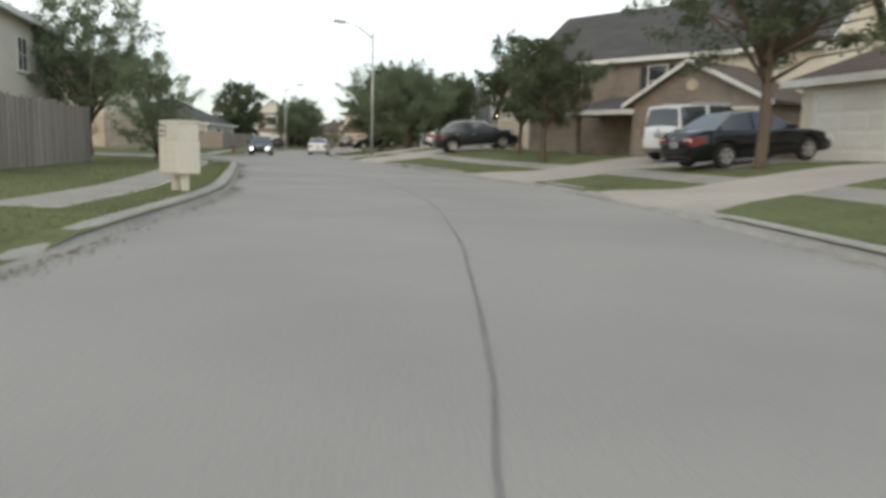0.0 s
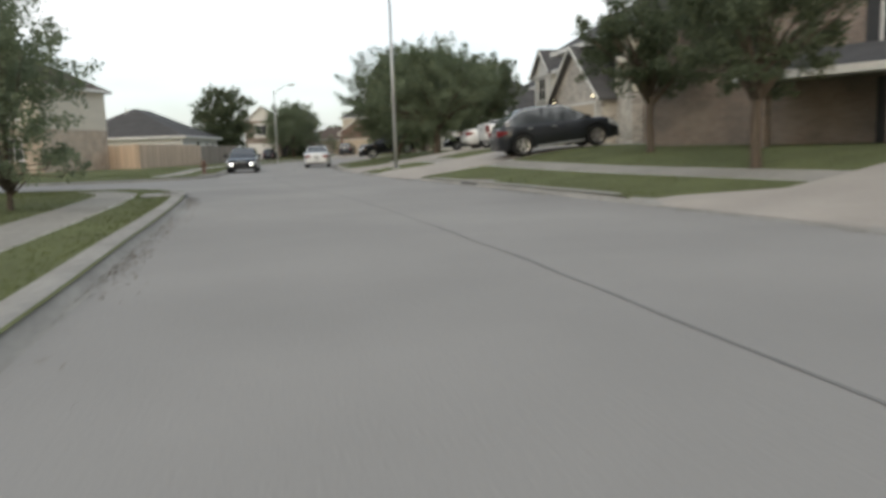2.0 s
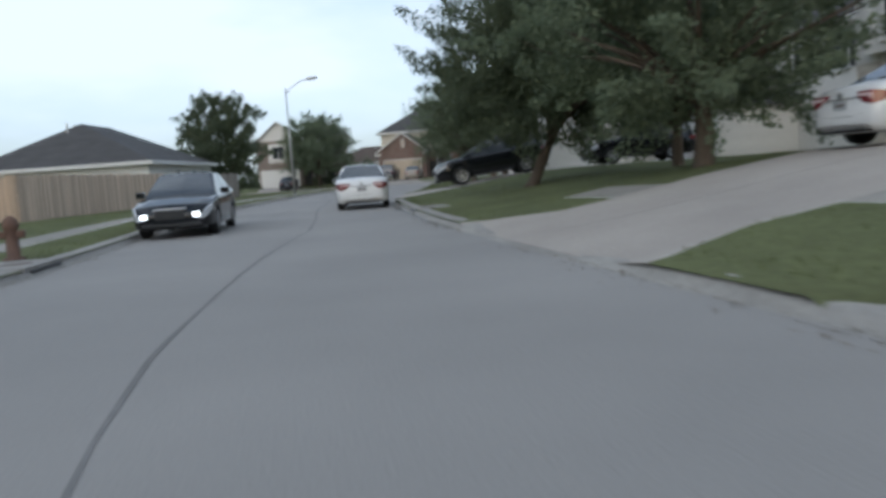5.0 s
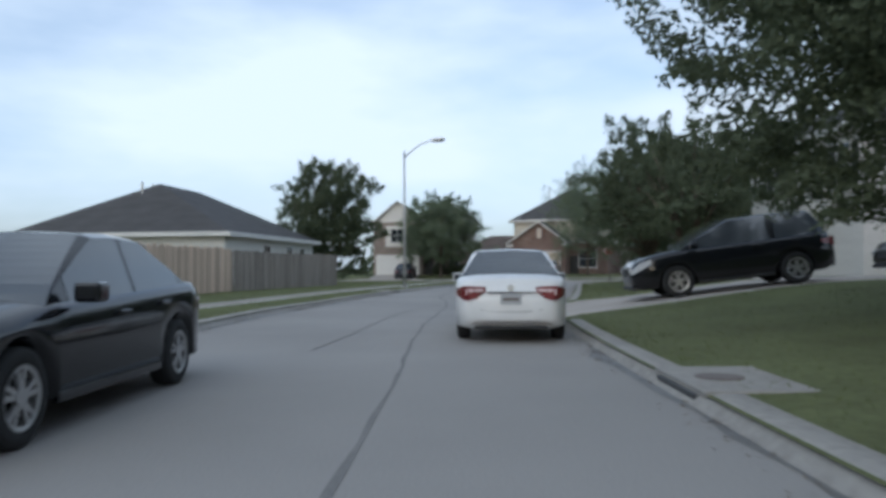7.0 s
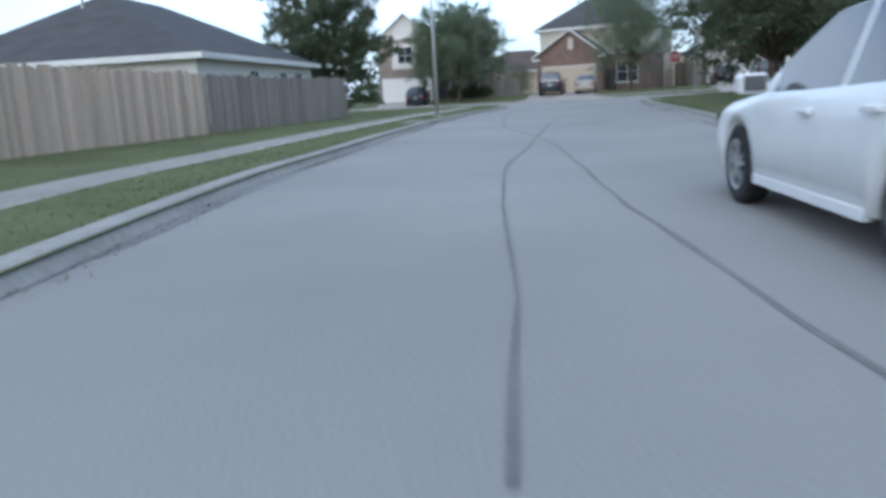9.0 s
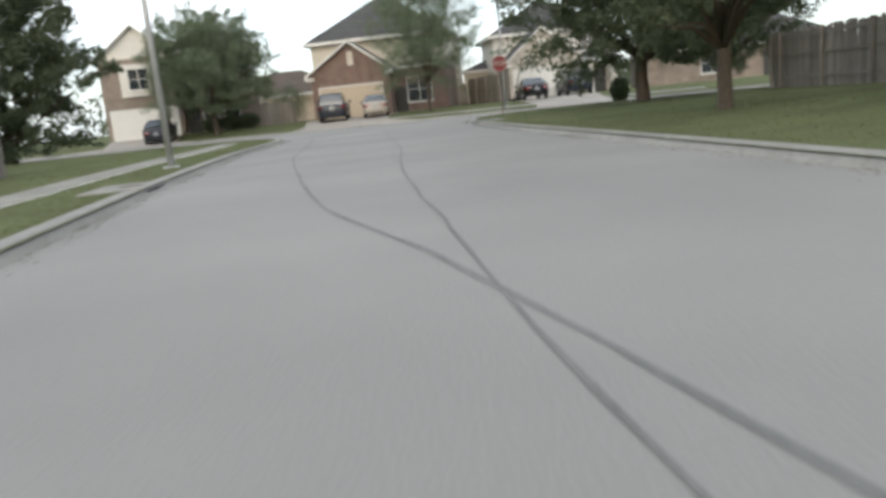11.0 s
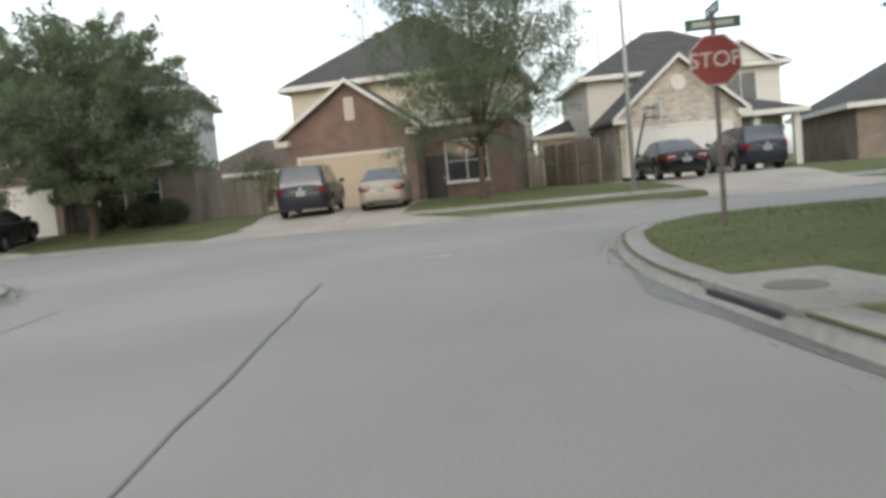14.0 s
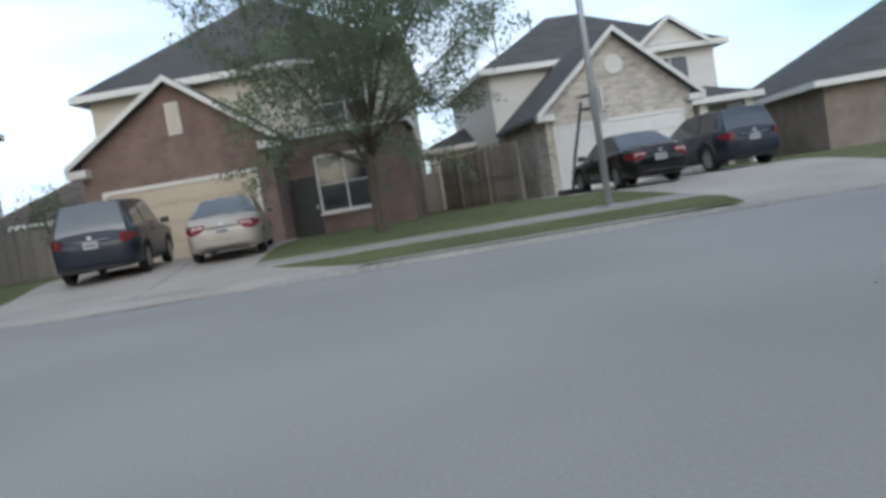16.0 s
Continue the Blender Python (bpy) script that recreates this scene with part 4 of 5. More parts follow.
M.update(
    paint_white=paint("white_car_paint", (0.72, 0.72, 0.71), 0.0),
    paint_black=paint("black_car_paint", (0.009, 0.01, 0.012), 0.0, 0.12),
    paint_navy=paint("dark_blue_car_paint", (0.016, 0.021, 0.032), 0.0, 0.34),
    paint_grey=paint("dark_grey_car_paint", (0.024, 0.027, 0.033), 0.1, 0.3),
    paint_silver=paint("gold_silver_car_paint", (0.4, 0.36, 0.31), 0.1, 0.35),
    rubber=mat("tyre_rubber", (0.025, 0.025, 0.025), (0.015, 0.015, 0.015), 0.85, scale=6),
    rim=mat("alloy_rim", (0.5, 0.5, 0.5), (0.4, 0.4, 0.4), 0.35, metal=0.8, scale=4),
    car_glass=mat("tinted_car_glass", (0.055, 0.062, 0.07), (0.04, 0.045, 0.052), 0.05, spec=1.0, scale=0.5),
    red_lamp=mat("red_lamp_glass", (0.2, 0.02, 0.024), (0.12, 0.012, 0.015), 0.15, spec=0.7, scale=3),
    clear_lamp=mat("clear_lamp_glass", (0.62, 0.63, 0.64), (0.45, 0.46, 0.48), 0.12, spec=0.8, scale=3),
    bright_trim=mat("polished_trim", (0.75, 0.76, 0.77), (0.68, 0.69, 0.7), 0.2, metal=0.6, scale=2),
    pink_lamp=mat("pale_lamp_lens", (0.72, 0.56, 0.56), (0.6, 0.45, 0.45), 0.12, spec=0.8, scale=3),
    plastic=mat("black_car_plastic", (0.03, 0.03, 0.03), (0.02, 0.02, 0.02), 0.6, scale=5),
    plate=mat("plate_enamel", (0.42, 0.43, 0.44), (0.34, 0.35, 0.36), 0.5, scale=8),
    chrome=mat("chrome_trim", (0.5, 0.51, 0.52), (0.42, 0.43, 0.44), 0.35, metal=1.0, scale=2),
)


def headlight_on():
    m = bpy.data.materials.new("headlight_on")
    m.use_nodes = True
    b = m.node_tree.nodes["Principled BSDF"]
    b.inputs["Emission Color"].default_value, b.inputs["Emission Strength"].default_value = (1.0, 0.97, 0.9, 1), 9
    return m


M["headlight_on"] = headlight_on()
SHAPES = {
    # length, width, height, wheelbase, tyre radius, clearance; belt line and glasshouse as fractions of the length from tail to nose
    "sedan": dict(L=4.75, W=1.76, H=1.47, B=2.78, R=0.33, C=0.2, belt=[(0, 0.78), (0.03, 0.96), (0.1, 1.03), (0.25, 1.0), (0.5, 0.95), (0.68, 0.93), (0.85, 0.84), (0.96, 0.72), (1, 0.58)], glass=(0.13, 0.3, 0.5, 0.71)),
    "suv": dict(L=4.55, W=1.88, H=1.69, B=2.82, R=0.38, C=0.22, belt=[(0, 0.85), (0.02, 1.05), (0.08, 1.13), (0.3, 1.09), (0.6, 1.05), (0.74, 1.05), (0.88, 1.02), (0.96, 0.93), (1, 0.72)], glass=(0.01, 0.2, 0.54, 0.79)),
    "tall": dict(L=4.85, W=1.98, H=1.86, B=2.78, R=0.38, C=0.26, belt=[(0, 0.95), (0.02, 1.14), (0.08, 1.2), (0.3, 1.18), (0.6, 1.13), (0.7, 1.12), (0.86, 1.06), (0.96, 0.95), (1, 0.72)], glass=(0.02, 0.08, 0.56, 0.72)),
    "cross": dict(L=4.75, W=1.9, H=1.74, B=2.78, R=0.38, C=0.25, belt=[(0, 0.9), (0.02, 1.1), (0.08, 1.17), (0.3, 1.15), (0.6, 1.13), (0.72, 1.12), (0.84, 1.09), (0.93, 1.02), (0.98, 0.93), (1, 0.8)], glass=(0.02, 0.1, 0.5, 0.77)),
    "boxy": dict(L=4.35, W=1.74, H=1.76, B=2.76, R=0.37, C=0.28, belt=[(0, 0.9), (0.015, 1.08), (0.3, 1.1), (0.66, 1.08), (0.7, 1.05), (0.93, 0.98), (0.98, 0.9), (1, 0.7)], glass=(0.015, 0.045, 0.58, 0.69)),
    "pickup": dict(L=5.25, W=1.88, H=1.78, B=3.2, R=0.37, C=0.3, belt=[(0, 1.05), (0.01, 1.16), (0.38, 1.16), (0.42, 1.14), (0.68, 1.1), (0.74, 1.08), (0.9, 1.02), (0.97, 0.92), (1, 0.7)], glass=(0.38, 0.41, 0.6, 0.73)),
}


def car(kind, paint_key, x, y, heading, label, lit=False, z=None, group="", category="car"):
    """A car with its nose towards heading (degrees from +x), standing on the ground."""
    S = SHAPES[kind]
    L, W, H, B, R, C = (S[k] for k in "LWHBRC")
    tilt, z0 = 0.0, z
    if z is None:
        dx, dy = B / 2 * math.cos(radians(heading)), B / 2 * math.sin(radians(heading))
        front, rear = ground_z(x + dx, y + dy), ground_z(x - dx, y - dy)
        tilt, z0 = math.degrees(math.atan2(rear - front, B)), (front + rear) / 2
    c = empty("car", pose(x, y, z0 + 0.004, 0, tilt, heading), label, category, group)
    P = M[paint_key]
    bx, bz = [b[0] * L - L / 2 for b in S["belt"]], [b[1] for b in S["belt"]]
    xs = np.unique(np.concatenate([np.linspace(-L / 2, L / 2, 70), np.linspace(-L / 2, -L / 2 + 0.3, 8), np.linspace(L / 2 - 0.3, L / 2, 8)]))
    axles = (-B / 2 - 0.03, B / 2 - 0.03)

    def belt(u):
        return float(np.interp(u, bx, bz))

    def half(u):
        e = max(0.0, abs(u) - (L / 2 - 0.6)) / 0.6
        return W / 2 * (1 - 0.2 * e ** 2.2)

    vs, fs = [], []
    for u in xs:
        w, b = half(u), belt(u)
        e = max(0.0, abs(u) - (L / 2 - 0.25)) / 0.25
        zb = C + 0.1 * e ** 2
        arch = 0.0
        for a in axles:
            if abs(u - a) < R + 0.06:
                arch = max(arch, R + math.sqrt((R + 0.06) ** 2 - (u - a) ** 2))
        lo = max(zb + 0.06, arch)
        mid = max((zb + b) / 2 + 0.08, arch + 0.04)
        sec = [(0, zb), (0.66 * w, zb), (0.7 * w, max(zb, arch - 0.01)), (w * 0.985, lo), (w, mid), (w * 0.985, max(b - 0.09, mid + 0.02)), (w * 0.93, max(b - 0.015, mid + 0.04)), (w * 0.6, max(b + 0.02, mid + 0.05)), (0, max(b + 0.035, mid + 0.06))]
        ring = sec + [(-q, zz) for q, zz in sec[-2:0:-1]]
        vs += [(u, q, zz) for q, zz in ring]
    m = 16
    for i in range(len(xs) - 1):
        for k in range(m):
            fs.append((i * m + k, i * m + (k + 1) % m, (i + 1) * m + (k + 1) % m, (i + 1) * m + k))
    for end, s in ((0, -1), ((len(xs) - 1) * m, 1)):
        last = list(range(end, end + m))
        ring0 = [Vector(vs[q]) for q in last]
        mid = sum(ring0, Vector()) / m
        mid.z -= 0.04
        for k, d in ((0.955, 0.02), (0.84, 0.045), (0.55, 0.062)):
            first = len(vs)
            vs += [tuple(mid.lerp(q, k) + Vector((s * d, 0, 0))) for q in ring0]
            for q in range(m):
                quad = (last[q], last[(q + 1) % m], first + (q + 1) % m, first + q)
                fs.append(quad if s > 0 else quad[::-1])
            last = list(range(first, first + m))
        fs.append(tuple(last) if s > 0 else tuple(last[::-1]))
    body = raw("body", vs, fs, P, c, "glossy painted body")
    body.data.polygons.foreach_set("use_smooth", [True] * len(fs))
    # glasshouse
    g0, g1, g2, g3 = (q * L - L / 2 for q in S["glass"])
    gs = np.unique(np.concatenate([np.linspace(g0, g1, 8), np.linspace(g1, g2, 14), np.linspace(g2, g3, 10)]))
    cols = []
    for u in gs:
        f = float(np.interp(u, [g0, g1, (g1 + g2) / 2, g2, g3], [0.0, 0.93, 1.0, 0.96, 0.0]))
        f = f ** 0.9
        b = belt(u) - 0.02
        zr = b + (H - b) * f
        wb = half(u) * 0.92
        wt = wb - (0.2 if kind != "boxy" else 0.12) * W / 2 * f
        cols.append([(u, wb, b), (u, wt, zr - 0.035 * f), (u, wt - 0.1 * f, zr), (u, 0, zr + 0.025 * f)])
    pillar = (g1 + g2) / 2 + 0.02
    if kind == "suv":
        for s in (1, -1):
            v, f = tube([(q[1][0], s * (q[1][1] + 0.012), q[1][2] - 0.02) for q in cols if q[1][2] - q[0][2] > 0.1], [0.014] * sum(q[1][2] - q[0][2] > 0.1 for q in cols), 6)
            raw("window_trim", v, f, M["bright_trim"], c, "bright chrome window trim")
    groups = {"roof": [], "windscreen": [], "rear_window": [], "side_window": [], "side_window_rear": []}
    for i in range(len(gs) - 1):
        um = (gs[i] + gs[i + 1]) / 2
        a, b2 = cols[i], cols[i + 1]
        for s in (1, -1):
            fl = [[(p[0], p[1] * s, p[2]) for p in q] for q in (a, b2)]
            side = [fl[0][0], fl[1][0], fl[1][1], fl[0][1]]
            edge = [fl[0][1], fl[1][1], fl[1][2], fl[0][2]]
            top = [fl[0][2], fl[1][2], fl[1][3], fl[0][3]]
            front, rear = um > g2 + 0.04, um < g1 - 0.02
            tall = a[1][2] - a[0][2] > 0.12 and b2[1][2] - b2[0][2] > 0.12
            if not tall or abs(um - pillar) < 0.05 or (front and um > g2 + 0.62 * (g3 - g2)) or um < g0 + 0.12:
                groups["roof"].append(side)
            else:
                groups["side_window" if um > pillar else "side_window_rear"].append([s] + side)
            groups["roof"].append(edge)
            groups["windscreen" if front else "rear_window" if rear else "roof"].append(top)
    for key, faces in groups.items():
        sets = [(1, [q[1:] for q in faces if q[0] == 1]), (-1, [q[1:] for q in faces if q[0] == -1])] if key.startswith("side") else [(0, faces)]
        for s, fl in sets:
            if not fl:
                continue
            v = [p for q in fl for p in q]
            if s:
                v = [(p[0], p[1] + s * 0.004, p[2]) for p in v]
            me = raw("roof" if key == "roof" else "side_window" if s else key, v, [tuple(range(4 * i, 4 * i + 4)) for i in range(len(fl))], P if key == "roof" else M["car_glass"], c, "" if key == "roof" else "dark tinted glass")
            bm = bmesh.new()
            bm.from_mesh(me.data)
            bmesh.ops.remove_doubles(bm, verts=bm.verts, dist=0.001)
            bmesh.ops.recalc_face_normals(bm, faces=bm.faces)
            bm.to_mesh(me.data)
            bm.free()
    # wheels
    for a in axles:
        for s in (1, -1):
            wh = new("wheel")
            wh.parent, wh.matrix_basis = c, Matrix.Translation((a, s * (W / 2 - 0.115), R))
            prof = [(R * 0.62, 0.1), (R * 0.9, 0.105), (R * 0.985, 0.085), (R, 0.04), (R, -0.04), (R * 0.985, -0.085), (R * 0.9, -0.105), (R * 0.62, -0.1)]
            v, f = [], []
            for k in range(28):
                t = 2 * math.pi * k / 28
                v += [(r * math.cos(t), w, r * math.sin(t)) for r, w in prof]
            for k in range(28):
                for q in range(8):
                    f.append((k * 8 + q, ((k + 1) % 28) * 8 + q, ((k + 1) % 28) * 8 + (q + 1) % 8, k * 8 + (q + 1) % 8))
            raw("tyre", v, f, M["rubber"], wh, smooth=True)
            bm = bmesh.new()
            for k in range(10):
                t = 2 * math.pi * (k // 2) / 5 + (0.2 if k % 2 else -0.2)
                q = box(-0.018, 0.018, s * 0.085 - 0.015, s * 0.085 + 0.012, 0.03, R * 0.6)
                bmesh.ops.rotate(q, cent=(0, 0, 0), matrix=Matrix.Rotation(t, 3, "Y"), verts=q.verts)
                tmp = bpy.data.meshes.new("spoke")
                q.to_mesh(tmp)
                q.free()
                bm.from_mesh(tmp)
                bpy.data.meshes.remove(tmp)
            r = bmesh.ops.create_cone(bm, cap_ends=True, segments=12, radius1=0.07, radius2=0.06, depth=0.04)
            bmesh.ops.rotate(bm, cent=(0, 0, 0), matrix=Matrix.Rotation(math.pi / 2, 3, "X"), verts=r["verts"])
            bmesh.ops.translate(bm, vec=(0, s * 0.085, 0), verts=r["verts"])
            for k in range(28):
                t0, t1 = 2 * math.pi * k / 28, 2 * math.pi * (k + 1) / 28
                add_poly(bm, [(rr * math.cos(t), s * yy, rr * math.sin(t)) for rr, yy, t in ((R * 0.56, 0.098, t0), (R * 0.65, 0.108, t0), (R * 0.65, 0.108, t1), (R * 0.56, 0.098, t1))])
                add_poly(bm, [(rr * math.cos(t), s * yy, rr * math.sin(t)) for rr, yy, t in ((R * 0.56, 0.098, t0), (R * 0.56, 0.098, t1), (R * 0.56, 0.05, t1), (R * 0.56, 0.05, t0))])
            part("rim", bm, M["rim"], wh, "silver spoked alloy rim")
            bm = bmesh.new()
            bmesh.ops.create_cone(bm, cap_ends=True, segments=24, radius1=R * 0.63, radius2=R * 0.63, depth=0.06)
            bmesh.ops.rotate(bm, cent=(0, 0, 0), matrix=Matrix.Rotation(math.pi / 2, 3, "X"), verts=bm.verts)
            part("brake_disc", bm, M["plastic"], wh)
    # lamps, bumpers, plate, mirrors, handles
    wr, wf = half(-L / 2 + 0.12), half(L / 2 - 0.12)
    tz = belt(-L / 2 + 0.14) - 0.1
    tall_lamp = 0.32 if kind in ("boxy", "pickup") else 0.2
    wrap = 0.32 if kind in ("boxy", "pickup") else 1.0
    for s in (1, -1):
        lv, lf = [], []
        steps = [(-0.052, 0.93), (-0.035, 0.97), (-0.005, 1.0), (0.05, 1.006), (0.13, 1.006), (0.22, 1.006), (0.32, 1.004)]
        for d, k in [(d * wrap if d > 0 else d, k) for d, k in steps]:
            yo = half(-L / 2 + max(d, 0)) * k
            yi = wr * (0.5 if kind == "sedan" else 0.84 if wrap < 1 else 0.74)
            t = max(0.0, d) / 0.32
            lv += [(-L / 2 + d, s * yo, tz + 0.02 - 0.05 * t), (-L / 2 + d, s * yo, tz - tall_lamp * (1 - 0.45 * t)), (-L / 2 + d, s * (yi + yo) / 2, tz - tall_lamp * 0.85), (-L / 2 + d, s * yi, tz - tall_lamp * (0.35 if kind == "sedan" else 0.9)), (-L / 2 + d, s * yi, tz + 0.01)]
        for i in range(len(steps) - 1):
            lf += [(i * 5 + q, i * 5 + (q + 1) % 5, i * 5 + 5 + (q + 1) % 5, i * 5 + 5 + q) for q in range(5)]
        lf.append((4, 3, 2, 1, 0))
        lamp = raw("tail_lamp", lv, lf, M["red_lamp"], c, "red wraparound tail lamp")
        if kind == "sedan":
            y0, y1 = sorted((s * wr * 0.53, s * wr * 0.72))
            part("lamp_lens", box(-L / 2 - 0.075, -L / 2 - 0.04, y0, y1, tz - 0.068, tz - 0.022, 0.012), M["pink_lamp"], lamp, "pale reversing lens")
            y0, y1 = sorted((s * wr * 0.735, s * wr * 0.84))
            part("lamp_lens", box(-L / 2 - 0.07, -L / 2 - 0.035, y0, y1, tz - 0.075, tz - 0.022, 0.012), M["pink_lamp"], lamp, "pale lamp lens")
            y0, y1 = sorted((s * wr * 0.86, s * wr * 0.895))
            part("lamp_bar", box(-L / 2 - 0.066, -L / 2 - 0.02, y0, y1, tz - 0.12, tz - 0.02, 0.008), M["pink_lamp"], lamp, "narrow pale lamp bar")
            v, f = tube([(-L / 2 - 0.03, s * wr * 0.74, tz - 0.21), (-L / 2 - 0.05, s * wr * 0.6, tz - 0.33), (-L / 2 - 0.056, s * wr * 0.5, tz - 0.37), (-L / 2 - 0.058, 0, tz - 0.375)], [0.007] * 4, 5)
            raw("lid_seam", v, f, M["plastic"], c)
        lv, lf = [], []
        steps = [(-0.05, 0.9), (-0.03, 0.96), (0.0, 1.0), (0.06, 1.008), (0.16, 1.008), (0.28, 1.006), (0.42, 1.004)]
        for d, k in steps:
            u = L / 2 - max(d, 0)
            yo, yi, t = half(u) * k, wf * 0.5, max(0.0, d) / 0.42
            top = min(belt(u) - 0.05, belt(L / 2 - 0.3) - 0.06 + 0.04 * t)
            low = belt(L / 2 - 0.05) - 0.2 + 0.2 * t
            lv += [(L / 2 - d, s * yo, max(top, low + 0.03)), (L / 2 - d, s * yo, low), (L / 2 - d, s * yi, low + 0.06), (L / 2 - d, s * yi, max(low + 0.08, top - 0.03))]
        for i in range(len(steps) - 1):
            lf += [(i * 4 + q, i * 4 + (q + 1) % 4, i * 4 + 4 + (q + 1) % 4, i * 4 + 4 + q) for q in range(4)]
        lf.append((3, 2, 1, 0))
        lamp = raw("headlight", lv, lf, M["clear_lamp"], c, "clear wraparound headlight")
        y0, y1 = sorted((s * wf * 0.62, s * wf * 0.82))
        hz = belt(L / 2 - 0.05) - 0.1
        part("bulb_lens", box(L / 2 - 0.02, L / 2 + 0.066, y0, y1, hz - 0.05, hz + 0.04, 0.02), M["headlight_on" if lit else "chrome"], lamp, "lit headlight lens" if lit else "")
        ym = s * (half(g3 - 0.3) + 0.1)
        mirror = part("mirror", box(g3 - 0.42, g3 - 0.24, ym - 0.1, ym + 0.1, belt(g3) + 0.0, belt(g3) + 0.15, 0.03), P, c, "body-coloured door mirror")
        part("mirror_glass", box(g3 - 0.43, g3 - 0.415, ym - 0.08, ym + 0.08, belt(g3) + 0.02, belt(g3) + 0.13, 0.004), M["car_glass"], mirror)
        for u in (pillar - 0.55, pillar + 0.35):
            yh = s * (half(u) + 0.012)
            part("door_handle", box(u - 0.1, u + 0.1, yh - 0.02, yh + 0.02, belt(u) - 0.17, belt(u) - 0.13, 0.01), P if kind != "suv" else M["chrome"], c)
        ys = s * (W / 2 - 0.03)
        part("sill_trim", box(-B / 2 + R + 0.12, B / 2 - R - 0.14, ys - 0.03, ys + 0.03, C + 0.02, C + 0.1, 0.01), P if kind == "sedan" else M["chrome" if kind == "suv" else "plastic"], c)
    low = 0.035 if kind == "sedan" else 0.09
    bm = bmesh.new()
    bmesh.ops.create_cone(bm, cap_ends=True, segments=16, radius1=0.055, radius2=0.05, depth=0.02)
    bmesh.ops.rotate(bm, cent=(0, 0, 0), matrix=Matrix.Rotation(math.pi / 2, 3, "Y"), verts=bm.verts)
    bmesh.ops.translate(bm, vec=(-L / 2 - 0.066, 0, tz - 0.01), verts=bm.verts)
    part("emblem", bm, M["chrome"], c, "plain round chrome emblem")
    part("rear_bumper", box(-L / 2 - 0.06, -L / 2 + 0.1, -wr * 0.72, wr * 0.72, C + (0.02 if kind == "sedan" else 0.06), C + 0.025 + low, 0.01), M["plastic"] if kind != "pickup" else M["chrome"], c, "dark lower bumper insert")
    if kind == "sedan":
        v, f = tube([(-L / 2 - 0.02, -wr * 0.8, C + 0.09), (-L / 2 - 0.055, -wr * 0.62, C + 0.135), (-L / 2 - 0.068, 0, C + 0.14), (-L / 2 - 0.055, wr * 0.62, C + 0.135), (-L / 2 - 0.02, wr * 0.8, C + 0.09)], [0.008] * 5, 5)
        raw("bumper_seam", v, f, M["iron"], c)
    plate = part("number_plate", box(-L / 2 - 0.08, -L / 2 - 0.03, -0.16, 0.16, tz - 0.26, tz - 0.1, 0.005), M["plate"], c, "pale number plate")
    part("plate_marks", box(-L / 2 - 0.083, -L / 2 - 0.08, -0.12, 0.12, tz - 0.205, tz - 0.155), M["iron"], plate)
    part("boot_trim", box(-L / 2 - 0.075, -L / 2 + 0.02, -wr * 0.48, wr * 0.48, tz - 0.085, tz - 0.07, 0.004), M["plastic" if kind == "sedan" else "chrome"], c)
    gz = 0.42 if kind == "sedan" else belt(L / 2) - 0.2
    part("grille", box(L / 2 - 0.06, L / 2 + 0.075, -wf * 0.42, wf * 0.42, gz, gz + 0.22, 0.03), M["plastic"], c, "dark mesh grille")
    part("grille_frame", box(L / 2 - 0.05, L / 2 + 0.08, -wf * 0.46, wf * 0.46, gz + 0.21, gz + 0.25, 0.012), M["chrome"], c)
    part("front_bumper", box(L / 2 - 0.12, L / 2 + 0.06, -wf * 0.8, wf * 0.85, 0.26, 0.36, 0.03), M["plastic"], c)
    if kind == "pickup":
        part("bed_liner", box(-L / 2 + 0.12, g0 - 0.06, -W / 2 + 0.2, W / 2 - 0.2, 1.17, 1.205), M["plastic"], c, "dark open load bed")
        part("tailgate", box(-L / 2 - 0.075, -L / 2 + 0.03, -0.68, 0.68, 0.68, 1.15, 0.02), P, c)
    if kind == "boxy":
        part("roof_rack", box(-1.4, 0.5, -0.6, -0.56, H + 0.01, H + 0.07, 0.01), M["metal"], c)
        part("roof_rack", box(-1.4, 0.5, 0.56, 0.6, H + 0.01, H + 0.07, 0.01), M["metal"], c)
    return c


car("sedan", "paint_white", 3.8, 68.5, 83.5, "white saloon car parked by the kerb", z=0.0)
car("sedan", "paint_black", -1.25, 60.9, -93, "black saloon car with its headlights on", lit=True, z=0.0)
car("cross", "paint_black", 9.85, 73.3, 174, "black sport utility car facing the street on a driveway")
car("tall", "paint_black", 17.0, 74.0, 170, "black sport utility car close to the house")
car("suv", "paint_grey", 10.6, 39.5, -4, "dark grey sport utility car parked nose to the garage")
car("pickup", "paint_white", 13.2, 49.05, 0, "white pickup truck parked before the stone garage", category="pickup truck")
car("sedan", "paint_white", 12.9, 52.5, 0, "white saloon car beside the pickup truck")
car("boxy", "paint_white", 13.25, 20.54, 20, "white boxy four-wheel-drive car on the driveway")
car("sedan", "paint_black", 12.3, 16.8, 7, "black saloon car parked before a white garage")
car("tall", "paint_navy", 12.75, 130.8, 74, "dark blue sport utility car before the tan garage door")
car("sedan", "paint_silver", 15.5, 129.8, 74, "pale gold saloon car before the tan garage door")
car("sedan", "paint_black", 26.2, 127.0, 74, "black saloon car before the white garage door")
car("cross", "paint_navy", 29.7, 127.1, 74, "dark blue sport utility car on the wide driveway")
car("sedan", "paint_grey", 1.1, 132.2, 83, "dark saloon car before the white house")
car("boxy", "paint_white", -17.5, 60.5, 190, "white van parked beside the side street", category="van")
car("suv", "paint_black", 61.0, 111.5, 62.3, "dark car before a far white garage door")


